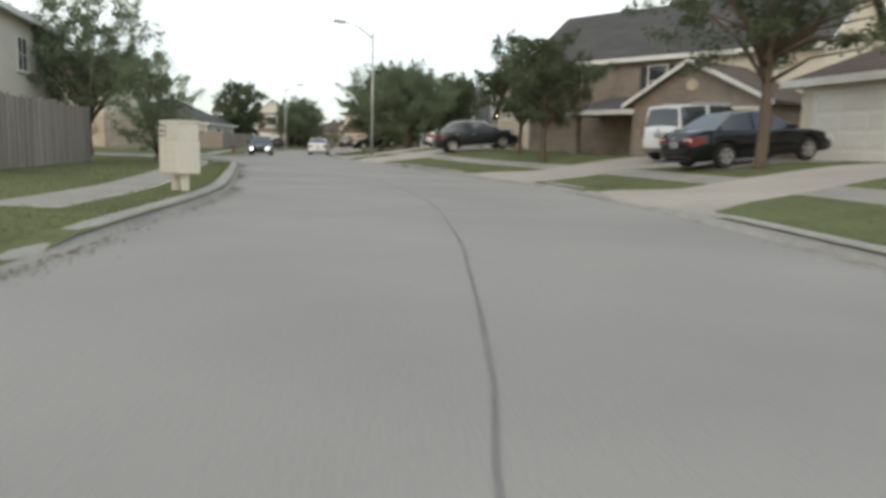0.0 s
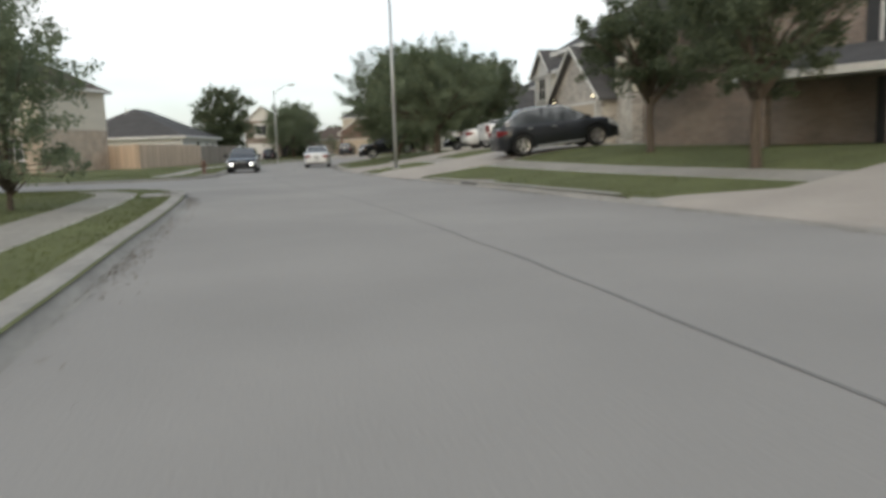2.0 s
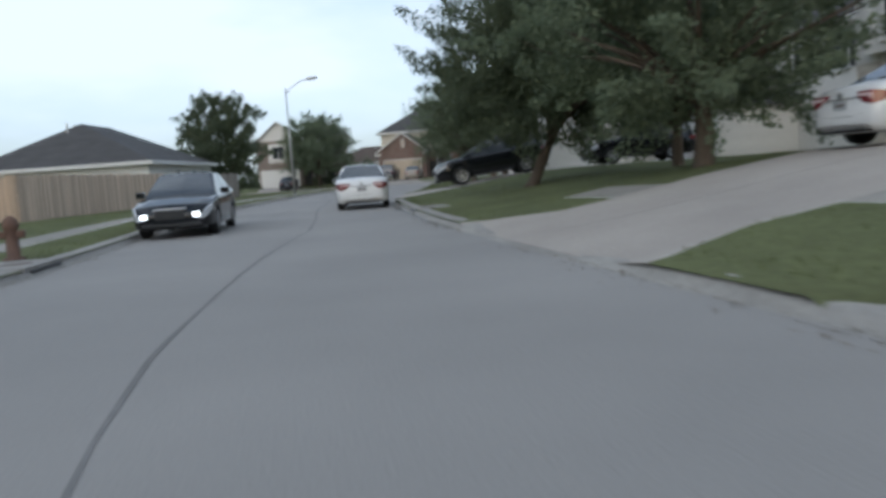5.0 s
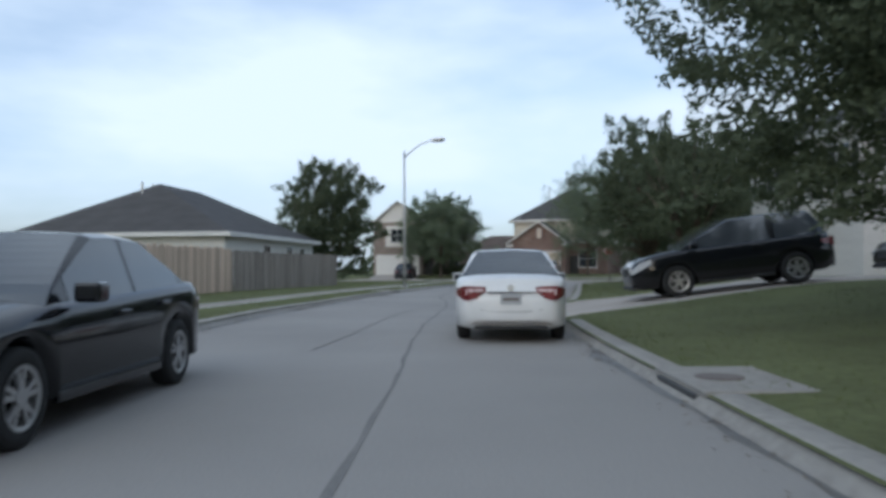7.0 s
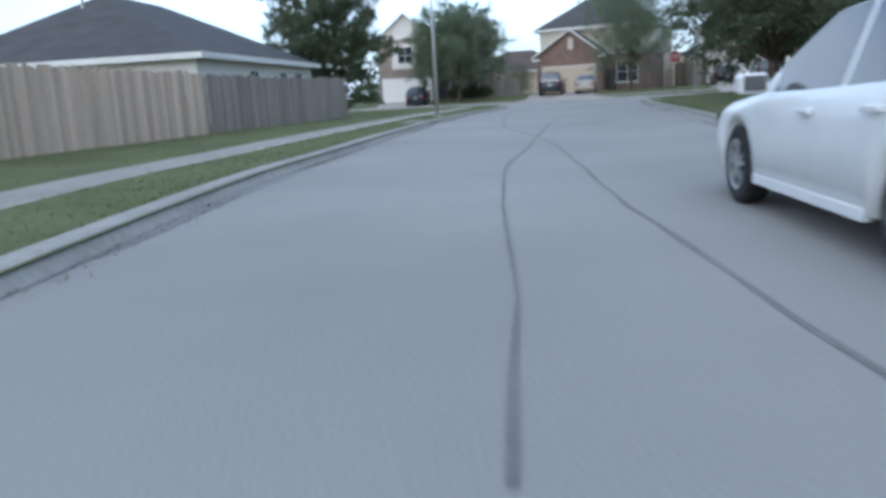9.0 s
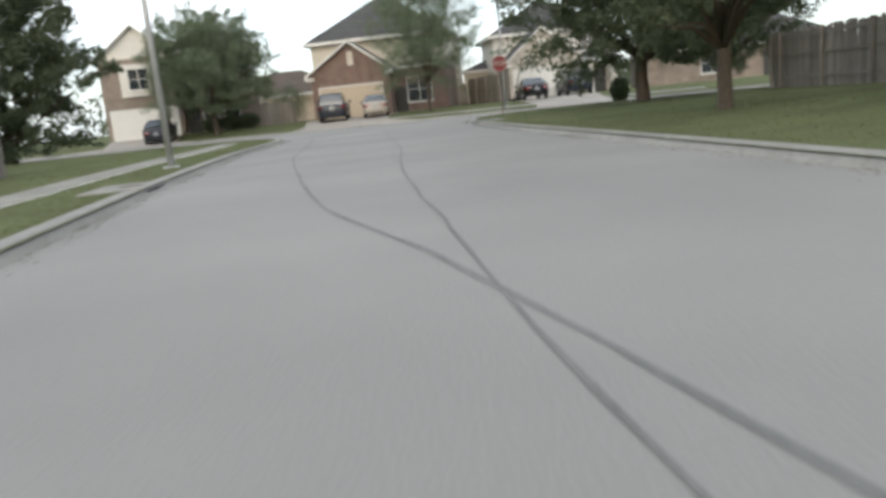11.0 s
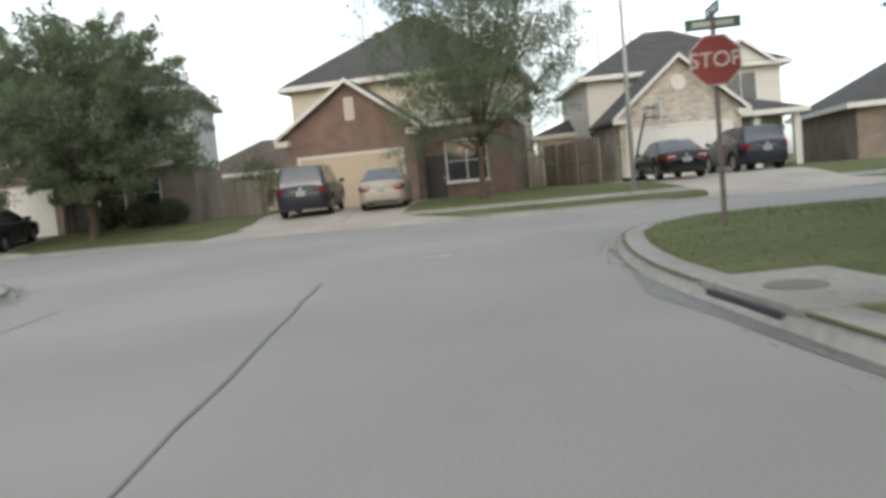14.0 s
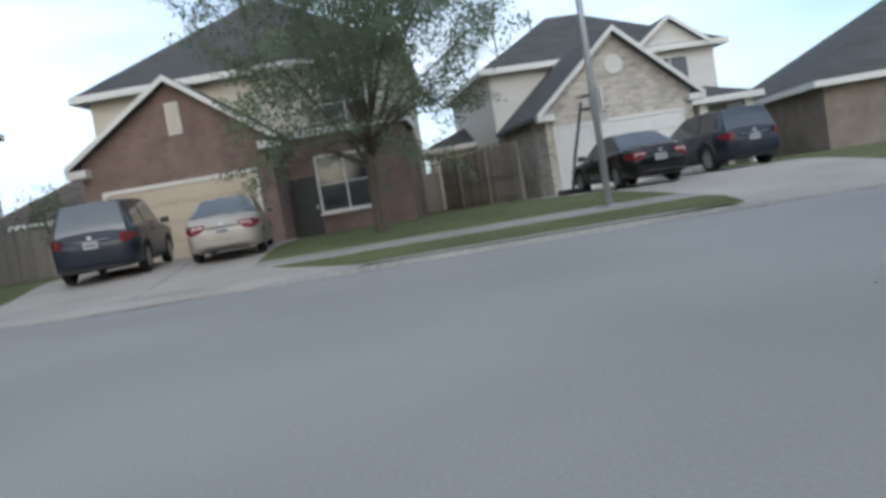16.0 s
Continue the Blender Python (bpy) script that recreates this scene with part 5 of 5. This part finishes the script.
# ---------------- street furniture ----------------
def street_lamp(x, y, high, arm_to, label):
    z0 = ground_z(x, y)
    p = empty("street_lamp", pose(x, y, z0), label, "street lamp")
    v, f = tube([(0, 0, -0.3), (0, 0, high * 0.5), (0, 0, high)], [0.082, 0.07, 0.05], 12)
    raw("pole", v, f, M["metal"], p, "grey galvanised tapered pole", smooth=True)
    a = Vector((arm_to[0] - x, arm_to[1] - y, 0))
    pts = [(a * t)[:2] + (high - 0.35 + 0.9 * math.sin(t * math.pi / 2),) for t in (0, 0.15, 0.35, 0.6, 1)]
    v, f = tube(pts, [0.045, 0.04, 0.036, 0.033, 0.03], 8)
    raw("arm", v, f, M["metal"], p, smooth=True)
    head = part("lamp_head", box(-0.1, 0.62, -0.16, 0.16, -0.09, 0.07, 0.05), M["metal"], p, "flat oval luminaire")
    head.matrix_basis = Matrix.Translation((a.x, a.y, high + 0.55)) @ pose(0, 0, 0, 0, -4, math.degrees(math.atan2(a.y, a.x)))
    part("lens", box(0.1, 0.5, -0.12, 0.12, -0.12, -0.085, 0.01), M["clear_lamp"], head)
    part("base_plate", box(-0.2, 0.2, -0.2, 0.2, -0.02, 0.04, 0.01), M["metal"], p)


street_lamp(5.5, 45.3, 7.5, (3.7, 45.1), "grey metal street lamp pole on a grass strip")
street_lamp(1.5, 96.4, 7.5, (3.1, 96.0), "grey metal street lamp with a curved arm")
street_lamp(22.25, 122.8, 8.6, (21.5, 121.4), "grey metal street lamp on the lawn")


def stop_sign(x, y, heading):
    p = empty("stop_sign", pose(x, y, ground_z(x, y), 0, 0, heading), "red octagonal stop sign under green street name plates", "stop sign")
    part("post", box(-0.03, 0.03, 0, 0.05, -0.2, 3.0), M["iron"], p, "rusty brown steel post")
    for r, d, key, name in ((0.38, -0.012, "sign_white", "border"), (0.36, -0.016, "sign_red", "face")):
        bm = bmesh.new()
        c = bmesh.ops.create_cone(bm, cap_ends=True, segments=8, radius1=r, radius2=r, depth=0.008)
        bmesh.ops.rotate(bm, cent=(0, 0, 0), matrix=Matrix.Rotation(math.pi / 8, 3, "Z"), verts=bm.verts)
        bmesh.ops.rotate(bm, cent=(0, 0, 0), matrix=Matrix.Rotation(math.pi / 2, 3, "X"), verts=bm.verts)
        bmesh.ops.translate(bm, vec=(0, d, 2.32), verts=bm.verts)
        part(name, bm, M[key], p)
    t = bpy.data.curves.new("lettering", "FONT")
    t.body, t.size, t.align_x, t.align_y, t.extrude = "STOP", 0.3, "CENTER", "CENTER", 0.002
    ob = new("lettering_source", t)
    dg = bpy.context.evaluated_depsgraph_get()
    me = bpy.data.meshes.new_from_object(ob.evaluated_get(dg))
    bpy.data.objects.remove(ob)
    me.materials.clear()
    me.materials.append(M["sign_white"])
    o = new("lettering", me)
    o.parent, o.matrix_basis = p, Matrix.Translation((0, -0.024, 2.32)) @ pose(0, 0, 0, 90, 0, 0)
    for k, a in enumerate((0, 90)):
        pl = part("street_name_plate", box(-0.38, 0.38, -0.006, 0.006, -0.08, 0.08, 0.003), M["sign_green"], p, "green street name plate")
        pl.matrix_basis = Matrix.Translation((0, 0.02, 2.83 + 0.18 * k)) @ pose(0, 0, 0, 0, 0, a)
        b = part("lettering_bar", box(-0.28, 0.28, -0.009, 0.009, -0.035, 0.035), M["sign_white"], pl)


M["sign_red"] = mat("sign_red", (0.27, 0.05, 0.045), (0.19, 0.04, 0.036), 0.5, scale=3)
M["sign_white"] = mat("sign_white", (0.6, 0.58, 0.55), (0.5, 0.48, 0.45), 0.5, scale=3)
M["sign_green"] = mat("sign_green", (0.07, 0.15, 0.11), (0.05, 0.11, 0.08), 0.5, scale=3)
stop_sign(16.25, 109.8, -22)


def mailbox(x, y, heading):
    """A cluster mailbox on a pedestal, with rows of small locked doors."""
    p = empty("mailbox", pose(x, y, ground_z(x, y), 0, 0, heading), "grey metal cluster mailbox on two short posts", "mailbox")
    p.scale = (0.88, 0.88, 0.9)
    part("cabinet", box(-0.4, 0.4, -0.24, 0.24, 0.34, 0.98, 0.02), M["grey_paint"], p)
    part("upper_cabinet", box(-0.38, 0.38, -0.225, 0.225, 0.98, 1.32, 0.015), M["grey_paint"], p)
    part("cap", box(-0.4, 0.4, -0.25, 0.25, 1.32, 1.37, 0.015), M["grey_paint"], p)
    for s in (-0.2, 0.2):
        part("leg", box(s - 0.06, s + 0.06, -0.07, 0.07, -0.05, 0.33, 0.01), M["grey_paint"], p)
    for r in range(6):
        for c in range(2):
            d = part("door", box(-0.37 + c * 0.375, -0.01 + c * 0.375, -0.262, -0.235, 0.37 + r * 0.155, 0.51 + r * 0.155, 0.008), M["grey_paint"], p)
            part("lock", box(-0.08 + c * 0.375, -0.05 + c * 0.375, -0.27, -0.26, 0.43 + r * 0.155, 0.46 + r * 0.155), M["metal"], d)
    n = part("notice", box(-0.36, -0.06, -0.268, -0.262, 1.06, 1.28), M["dark_metal"], p, "dark bordered label")
    part("label_face", box(-0.33, -0.09, -0.272, -0.267, 1.09, 1.25), M["sign_white"], n)
    part("label_bar", box(-0.28, -0.14, -0.275, -0.271, 1.14, 1.2), M["dark_metal"], n)


mailbox(-2.4, 11.95, -58)


def hydrant(x, y):
    p = empty("fire_hydrant", pose(x, y, ground_z(x, y)), "small dark fire hydrant on the lawn", "fire hydrant")
    v, f = tube([(0, 0, -0.1), (0, 0, 0.05), (0, 0, 0.06), (0, 0, 0.5), (0, 0, 0.54), (0, 0, 0.66), (0, 0, 0.72)], [0.16, 0.16, 0.1, 0.1, 0.13, 0.1, 0.03], 12)
    raw("barrel", v, f, M["rust"], p, smooth=True)
    for a in (0, 90, 180):
        o = part("outlet", box(0.08, 0.2, -0.06, 0.06, 0.36, 0.48, 0.02), M["rust"], p)
        o.matrix_basis = pose(0, 0, 0, 0, 0, a)


M["rust"] = mat("dull_hydrant_paint", (0.16, 0.09, 0.06), (0.1, 0.06, 0.045), 0.7, scale=6)
hydrant(-3.15, 54.2)


def shrub(x, y, r, high, seed, label, leaf="leaf", n=2600):
    p = empty("shrub", pose(x, y, ground_z(x, y)), label, "shrub")
    q = np.random.default_rng(seed)
    vs, fs = [], []
    for k in range(9):
        a = q.uniform(0, 6.28)
        v, f = tube([(0.05 * math.cos(a), 0.05 * math.sin(a), -0.1), (r * 0.4 * math.cos(a), r * 0.4 * math.sin(a), high * 0.5), (r * 0.75 * math.cos(a), r * 0.75 * math.sin(a), high * q.uniform(0.7, 0.95))], [0.03, 0.02, 0.006], 5)
        fs += [tuple(i + len(vs) for i in g) for g in f]
        vs += v
    raw("stems", vs, fs, M["bark"], p)
    d = q.normal(size=(n, 3))
    d /= np.linalg.norm(d, axis=1)[:, None]
    pos = d * (q.uniform(0.3, 1, n) ** 0.5)[:, None] * (1 + 0.2 * np.sin(4 * np.arctan2(d[:, 1], d[:, 0]) + seed))[:, None] * np.array([r, r, high * 0.52]) + (0, 0, high * 0.52)
    a = q.normal(size=(n, 3))
    a /= np.linalg.norm(a, axis=1)[:, None]
    b = np.cross(a, q.normal(size=(n, 3)))
    b /= np.linalg.norm(b, axis=1)[:, None]
    s = (0.07 * q.uniform(0.6, 1.4, n))[:, None]
    raw("leaves", np.stack([pos - a * s, pos + b * s * 0.5, pos + a * s, pos - b * s * 0.5], 1).reshape(-1, 3).tolist(), np.arange(4 * n).reshape(-1, 4).tolist(), M[leaf], p)


shrub(22.0, 109.0, 0.46, 1.1, 1, "dark spiky shrub on the corner lawn")
for x, y, r, hh in ((6.0, 134.4, 0.7, 1.0), (7.2, 134.3, 0.7, 1.0), (4.6, 134.8, 0.7, 1.0)):
    shrub(x, y, r, hh, int(x * 10), "clipped green hedge shrub below the windows")
shrub(15.0, 35.2, 0.9, 1.9, 5, "dark rounded shrub beside the garage")
shrub(21.6, 136.2, 0.6, 0.9, 6, "small dark shrub by the fence")
shrub(11.2, 140.0, 1.4, 3.0, 8, "pale green bush behind the dark fence", "leaf_light")


def road_joint(points, w, name="road_joint", label="dark tar-filled joint in the concrete road", lift=0.004):
    c = np.array(curve(points, 0.8))
    q = np.random.default_rng(len(c))
    t = np.gradient(c, axis=0)
    t /= np.linalg.norm(t, axis=1)[:, None]
    n = np.column_stack([-t[:, 1], t[:, 0]])
    c = c + n * q.normal(0, 0.012, (len(c), 1))
    ww = w * q.uniform(0.6, 1.3, (len(c), 1))
    a, b = c + n * ww / 2, c - n * ww / 2
    vs = [(*p, lift) for p in a] + [(*p, lift) for p in b]
    k = len(c)
    tagged(raw(name, vs, [(i + k, i + k + 1, i + 1, i) for i in range(k - 1)], M["tar"]), label, "road joint", kind="structure")


road_joint([(-3.2, -12), (-0.4, -1), (0.6, 3), (1.3, 6.5), (1.85, 10), (2.15, 14), (2.2, 19), (2.05, 24), (1.83, 28.5), (1.5, 32.5), (1.02, 35.4), (0.82, 37.3), (0.7, 39.4), (0.55, 41.6), (0.3, 46), (0.75, 52), (1.55, 57.5)], 0.034)
road_joint([(1.55, 57.5), (1.85, 62), (1.95, 65), (2.12, 68.5), (2.4, 71.8), (2.75, 75), (3.03, 78), (3.15, 82), (3.05, 85.4), (3.5, 89.7), (4.4, 96.4), (5.4, 100.8), (6.6, 106.2), (7.4, 110.5)], 0.05)
road_joint([(0.6, 65.5), (0.86, 67.4), (1.2, 70.6), (1.7, 74.4), (2.5, 77.6), (3.1, 80.5), (3.62, 82.7), (4.7, 87.5), (5.7, 91.2), (7.0, 95.6), (8.5, 101.8), (9.75, 106.8), (10.5, 110)], 0.032, lift=0.008)


def grass_blades(count):
    """Short uneven grass on the strips along the kerbs."""
    q = np.random.default_rng(9)
    pts = []
    for line in KERBS:
        c = np.array(line)
        t = np.gradient(c, axis=0)
        t /= np.linalg.norm(t, axis=1)[:, None]
        n = np.column_stack([-t[:, 1], t[:, 0]])
        i = q.integers(0, len(c), count // 4)
        p = c[i] + t[i] * q.uniform(-0.6, 0.6, (len(i), 1)) + n[i] * (0.34 + 5.5 * q.uniform(0, 1, (len(i), 1)) ** 1.6)
        pts.append(p)
    p = np.concatenate(pts)
    ok = (p[:, 0] > -16) & (p[:, 0] < 34) & (p[:, 1] > -4) & (p[:, 1] < 132) & ~inside(p, ROAD) & (road_gap(p) > 0.33)
    for poly in DRIVES + WALK_POLYS:
        ok &= ~inside(p, poly)
    p = p[ok]
    k = len(p)
    z = height(p)
    a = q.uniform(0, 6.283, k)
    h = q.uniform(0.02, 0.055, k)
    w = 0.012
    dx, dy = np.cos(a) * w, np.sin(a) * w
    lean = q.normal(0, 0.025, (k, 2))
    v = np.empty((k, 3, 3))
    v[:, 0] = np.column_stack([p[:, 0] - dx, p[:, 1] - dy, z - 0.01])
    v[:, 1] = np.column_stack([p[:, 0] + dx, p[:, 1] + dy, z - 0.01])
    v[:, 2] = np.column_stack([p[:, 0] + lean[:, 0], p[:, 1] + lean[:, 1], z + h])
    tagged(raw("grass", v.reshape(-1, 3).tolist(), np.arange(3 * k).reshape(-1, 3).tolist(), M["blade"]), "short uneven green grass along the kerbs", "grass", kind="stuff")


grass_blades(160000)


# ---------------- garden pavilion, drains, marks and the far distance ----------------
def pavilion(x, y, heading):
    p = empty("garden_pavilion", pose(x, y, ground_z(x, y), 0, 0, heading), "brown wooden garden pavilion with a shingle roof", "pavilion")
    for a in (-1.3, 1.3):
        for b in (-1.1, 1.1):
            part("post", box(a - 0.06, a + 0.06, b - 0.06, b + 0.06, -0.1, 2.3), M["wood_old"], p)
    for b in (-1.1, 1.1):
        part("beam", box(-1.45, 1.45, b - 0.05, b + 0.05, 2.28, 2.45), M["wood_old"], p)
        part("railing", box(-1.3, 1.3, b - 0.03, b + 0.03, 1.95, 2.02), M["wood_old"], p)
    for k in range(5):
        part("rafter", box(-1.3 + 0.65 * k - 0.03, -1.3 + 0.65 * k + 0.03, -1.2, 1.2, 2.45, 2.55), M["wood_old"], p)
    part("roof", slab([(-1.6, 0, 3.35), (1.6, 0, 3.35), (1.6, -1.45, 2.5), (-1.6, -1.45, 2.5)], 0.07), M["shingle_brown"], p)
    part("roof", slab([(-1.6, 0, 3.35), (-1.6, 1.45, 2.5), (1.6, 1.45, 2.5), (1.6, 0, 3.35)], 0.07), M["shingle_brown"], p)


pavilion(-9.9, 16.2, 70)


def storm_drain(x, y, heading):
    """A kerb inlet: a concrete slab with a round iron lid over a dark slot in the kerb."""
    p = empty("storm_drain", pose(x, y, 0, 0, 0, heading), "concrete storm drain slab with a dark kerb slot", "storm drain")
    part("slab", box(-0.8, 0.8, 0.0, 1.05, 0.04, 0.15, 0.015), M["kerb"], p)
    part("slot", box(-0.6, 0.6, -0.03, 0.05, 0.012, 0.095, 0.01), M["dark_metal"], p, "dark open slot")
    bm = bmesh.new()
    bmesh.ops.create_cone(bm, cap_ends=True, segments=28, radius1=0.22, radius2=0.21, depth=0.02)
    bmesh.ops.translate(bm, vec=(0, 0.38, 0.154), verts=bm.verts)
    part("lid", bm, M["iron"], p, "round iron lid")


for line, along in ((3, 61.4), (1, 90.9), (3, 32.9), (0, 33.0), (3, 105.4), (1, 52.8)):
    c = np.array(KERBS[line])
    i = int(np.argmin(np.abs(c[:, 1] - along) + (30 * (np.abs(c[:, 0]) > 16))))
    d = c[min(i + 1, len(c) - 1)] - c[i - 1]
    storm_drain(c[i][0], c[i][1], math.degrees(math.atan2(d[1], d[0])))


def strip(points, w, material, name, label, lift):
    """A thin flat mark that follows the ground."""
    c = np.array(curve(points, 0.6))
    t = np.gradient(c, axis=0)
    t /= np.linalg.norm(t, axis=1)[:, None]
    n = np.column_stack([-t[:, 1], t[:, 0]])
    k = len(c)
    vs = []
    for side in (0.5, -0.5):
        e = c + n * w * side
        z = np.where(inside(e, ROAD), 0, height(e)) + lift
        vs += [(*p, q) for p, q in zip(e, z)]
    tagged(raw(name, vs, [(i + k, i + k + 1, i + 1, i) for i in range(k - 1)], material), label, name.replace("_", " "), kind="structure")


def gutter_stain(line, y0, y1, seed):
    """An uneven dark gutter band along a kerb: damp dirt and painted kerb shade."""
    c = np.array([p for p in line if y0 <= p[1] <= y1 and abs(p[0]) < 16])
    q = np.random.default_rng(seed)
    t = np.gradient(c, axis=0)
    t /= np.linalg.norm(t, axis=1)[:, None]
    n = np.column_stack([t[:, 1], -t[:, 0]])
    w = 0.03 + 0.34 * np.abs(np.convolve(q.normal(0, 1, len(c) + 4), np.ones(5) / 5, "valid"))
    w *= np.sin(np.linspace(0.05, math.pi - 0.05, len(c))) ** 0.4
    a, b = c + n * 0.07, c + n * (0.07 + w)[:, None]
    k = len(c)
    vs = [(*p, 0.009) for p in a] + [(*p, 0.005) for p in b]
    tagged(raw("gutter_stain", vs, [(i + k, i + k + 1, i + 1, i) for i in range(k - 1)], M["damp"]), "dark damp dirt and painted kerb shade in the gutter", "gutter stain", kind="structure")


M["damp"] = mat("damp_dirt_and_shade", (0.2, 0.19, 0.175), (0.09, 0.085, 0.08), 0.55, scale=3.0, spec=0.5, grain=8)
# besides dirt, this run's dark colour stands in for shade along the kerb
gutter_stain(KERBS[3], 27, 43, 1)
gutter_stain(KERBS[3], 55, 68, 2)
gutter_stain(KERBS[1], 62, 83, 3)
gutter_stain(KERBS[3], 96, 110, 4)
strip([(12.24, 111.95), (12.72, 111.72)], 0.06, M["sign_white"], "paint_mark", "short white paint mark on the road", 0.005)
strip([(12.5, 124.3), (14.0, 128.5), (15.6, 133.6)], 0.045, M["tar"], "drive_joint", "dark joint along the concrete driveway", 0.012)
strip([(9.9, 125.6), (12.5, 124.3), (15.6, 123.0)], 0.04, M["tar"], "drive_joint", "dark joint across the concrete driveway", 0.012)
strip([(4.9, 41.4), (15.0, 41.6)], 0.03, M["tar"], "drive_joint", "dark joint along the concrete driveway", 0.012)
strip([(4.4, 50.8), (15.4, 50.7)], 0.03, M["tar"], "drive_joint", "dark joint along the concrete driveway", 0.012)


def leaf_litter(count):
    """Dry leaves and dirt that gather in the gutters."""
    q = np.random.default_rng(44)
    pts = []
    for line in KERBS:
        c = np.array(line)
        t = np.gradient(c, axis=0)
        t /= np.linalg.norm(t, axis=1)[:, None]
        n = np.column_stack([-t[:, 1], t[:, 0]])
        i = q.integers(0, len(c), count)
        heap = 0.5 + 0.5 * np.sin(i * 0.9) * np.sin(i * 0.23 + 1.7)
        i = i[q.uniform(0, 1, count) < heap ** 1.5]
        p = c[i] + t[i] * q.uniform(-0.6, 0.6, (len(i), 1)) - n[i] * (0.03 + np.abs(q.normal(0, 0.16, (len(i), 1))))
        pts.append(p)
    p = np.concatenate(pts)
    p = p[inside(p, ROAD) & (p[:, 1] > 0) & (p[:, 1] < 130) & (p[:, 0] > -14) & (p[:, 0] < 34)]
    k = len(p)
    a, w = q.uniform(0, 6.283, k), q.uniform(0.008, 0.026, k)
    v = np.empty((k, 4, 3))
    for j in range(4):
        v[:, j] = np.column_stack([p[:, 0] + np.cos(a + j * 1.571) * w * (1 if j % 2 else 0.55), p[:, 1] + np.sin(a + j * 1.571) * w * (1 if j % 2 else 0.55), 0.006 + q.uniform(0, 0.018, k)])
    tagged(raw("leaf_litter", v.reshape(-1, 3).tolist(), np.arange(4 * k).reshape(-1, 4).tolist(), M["litter"]), "dry brown leaves and dirt in the gutters", "leaf litter", kind="stuff")


M["litter"] = mat("dry_leaf", (0.19, 0.155, 0.12), (0.11, 0.09, 0.07), 0.95, scale=9)
leaf_litter(15000)


def basketball_hoop(x, y, heading):
    p = empty("basketball_hoop", pose(x, y, ground_z(x, y), 0, 0, heading), "portable basketball hoop with a dark leaning pole", "basketball hoop")
    part("base", box(-0.75, 0.15, -0.35, 0.35, 0, 0.16, 0.05), M["plastic"], p, "black weighted base")
    v, f = tube([(-0.35, 0, 0.1), (-0.1, 0, 1.2), (0.3, 0, 2.6), (0.35, 0, 2.8)], [0.05, 0.05, 0.045, 0.045], 10)
    raw("pole", v, f, M["dark_metal"], p, smooth=True)
    for s in (-0.2, 0.2):
        part("bracket", box(0.3, 0.8, s - 0.02, s + 0.02, 2.55, 2.6), M["dark_metal"], p)
        part("bracket", box(0.3, 0.8, s - 0.02, s + 0.02, 2.95, 3.0), M["dark_metal"], p)
    part("backboard", box(0.8, 0.84, -0.55, 0.55, 2.45, 3.15, 0.01), M["trim"], p, "white backboard")
    v, f = tube([(1.08 + 0.22 * math.cos(k * math.pi / 8), 0.22 * math.sin(k * math.pi / 8), 2.55) for k in range(17)], [0.012] * 17, 6)
    raw("rim", v, f, M["rust"], p, smooth=True)
    vs, fs = [], []
    for k in range(12):
        a, b = k * math.pi / 6, (k + 0.5) * math.pi / 6
        v, f = tube([(1.08 + 0.22 * math.cos(a), 0.22 * math.sin(a), 2.54), (1.08 + 0.15 * math.cos(b), 0.15 * math.sin(b), 2.3), (1.08 + 0.12 * math.cos(a), 0.12 * math.sin(a), 2.1)], [0.012] * 3, 4)
        fs += [tuple(i + len(vs) for i in g) for g in f]
        vs += v
    raw("net", vs, fs, M["trim"], p, "white string net")


basketball_hoop(26.35, 129.3, -14)


def far_woods():
    """Uneven tree tops far behind the houses."""
    q = np.random.default_rng(31)
    pos = []
    for k in range(130):
        a = math.radians(q.uniform(-75, 75))
        d = q.uniform(190, 300)
        c = np.array([12 + d * math.sin(a), 40 + d * math.cos(a), 0])
        h, r = q.uniform(5, 10), q.uniform(3.5, 6.5)
        n = 260
        u = q.normal(size=(n, 3))
        u *= (q.uniform(0.2, 1, n) ** 0.4 / np.linalg.norm(u, axis=1))[:, None]
        pos.append(c + u * np.array([r, r, h * 0.52]) + (0, 0, h * 0.55))
    pos = np.concatenate(pos)
    n = len(pos)
    a = q.normal(size=(n, 3))
    a /= np.linalg.norm(a, axis=1)[:, None]
    b = np.cross(a, q.normal(size=(n, 3)))
    b /= np.linalg.norm(b, axis=1)[:, None]
    s = (0.55 * q.uniform(0.6, 1.4, n))[:, None]
    tagged(raw("far_woods", np.stack([pos - a * s, pos + b * s * 0.6, pos + a * s, pos - b * s * 0.6], 1).reshape(-1, 3).tolist(), np.arange(4 * n).reshape(-1, 4).tolist(), M["leaf"]), "distant green tree tops behind the houses", "woods", kind="stuff")


far_woods()
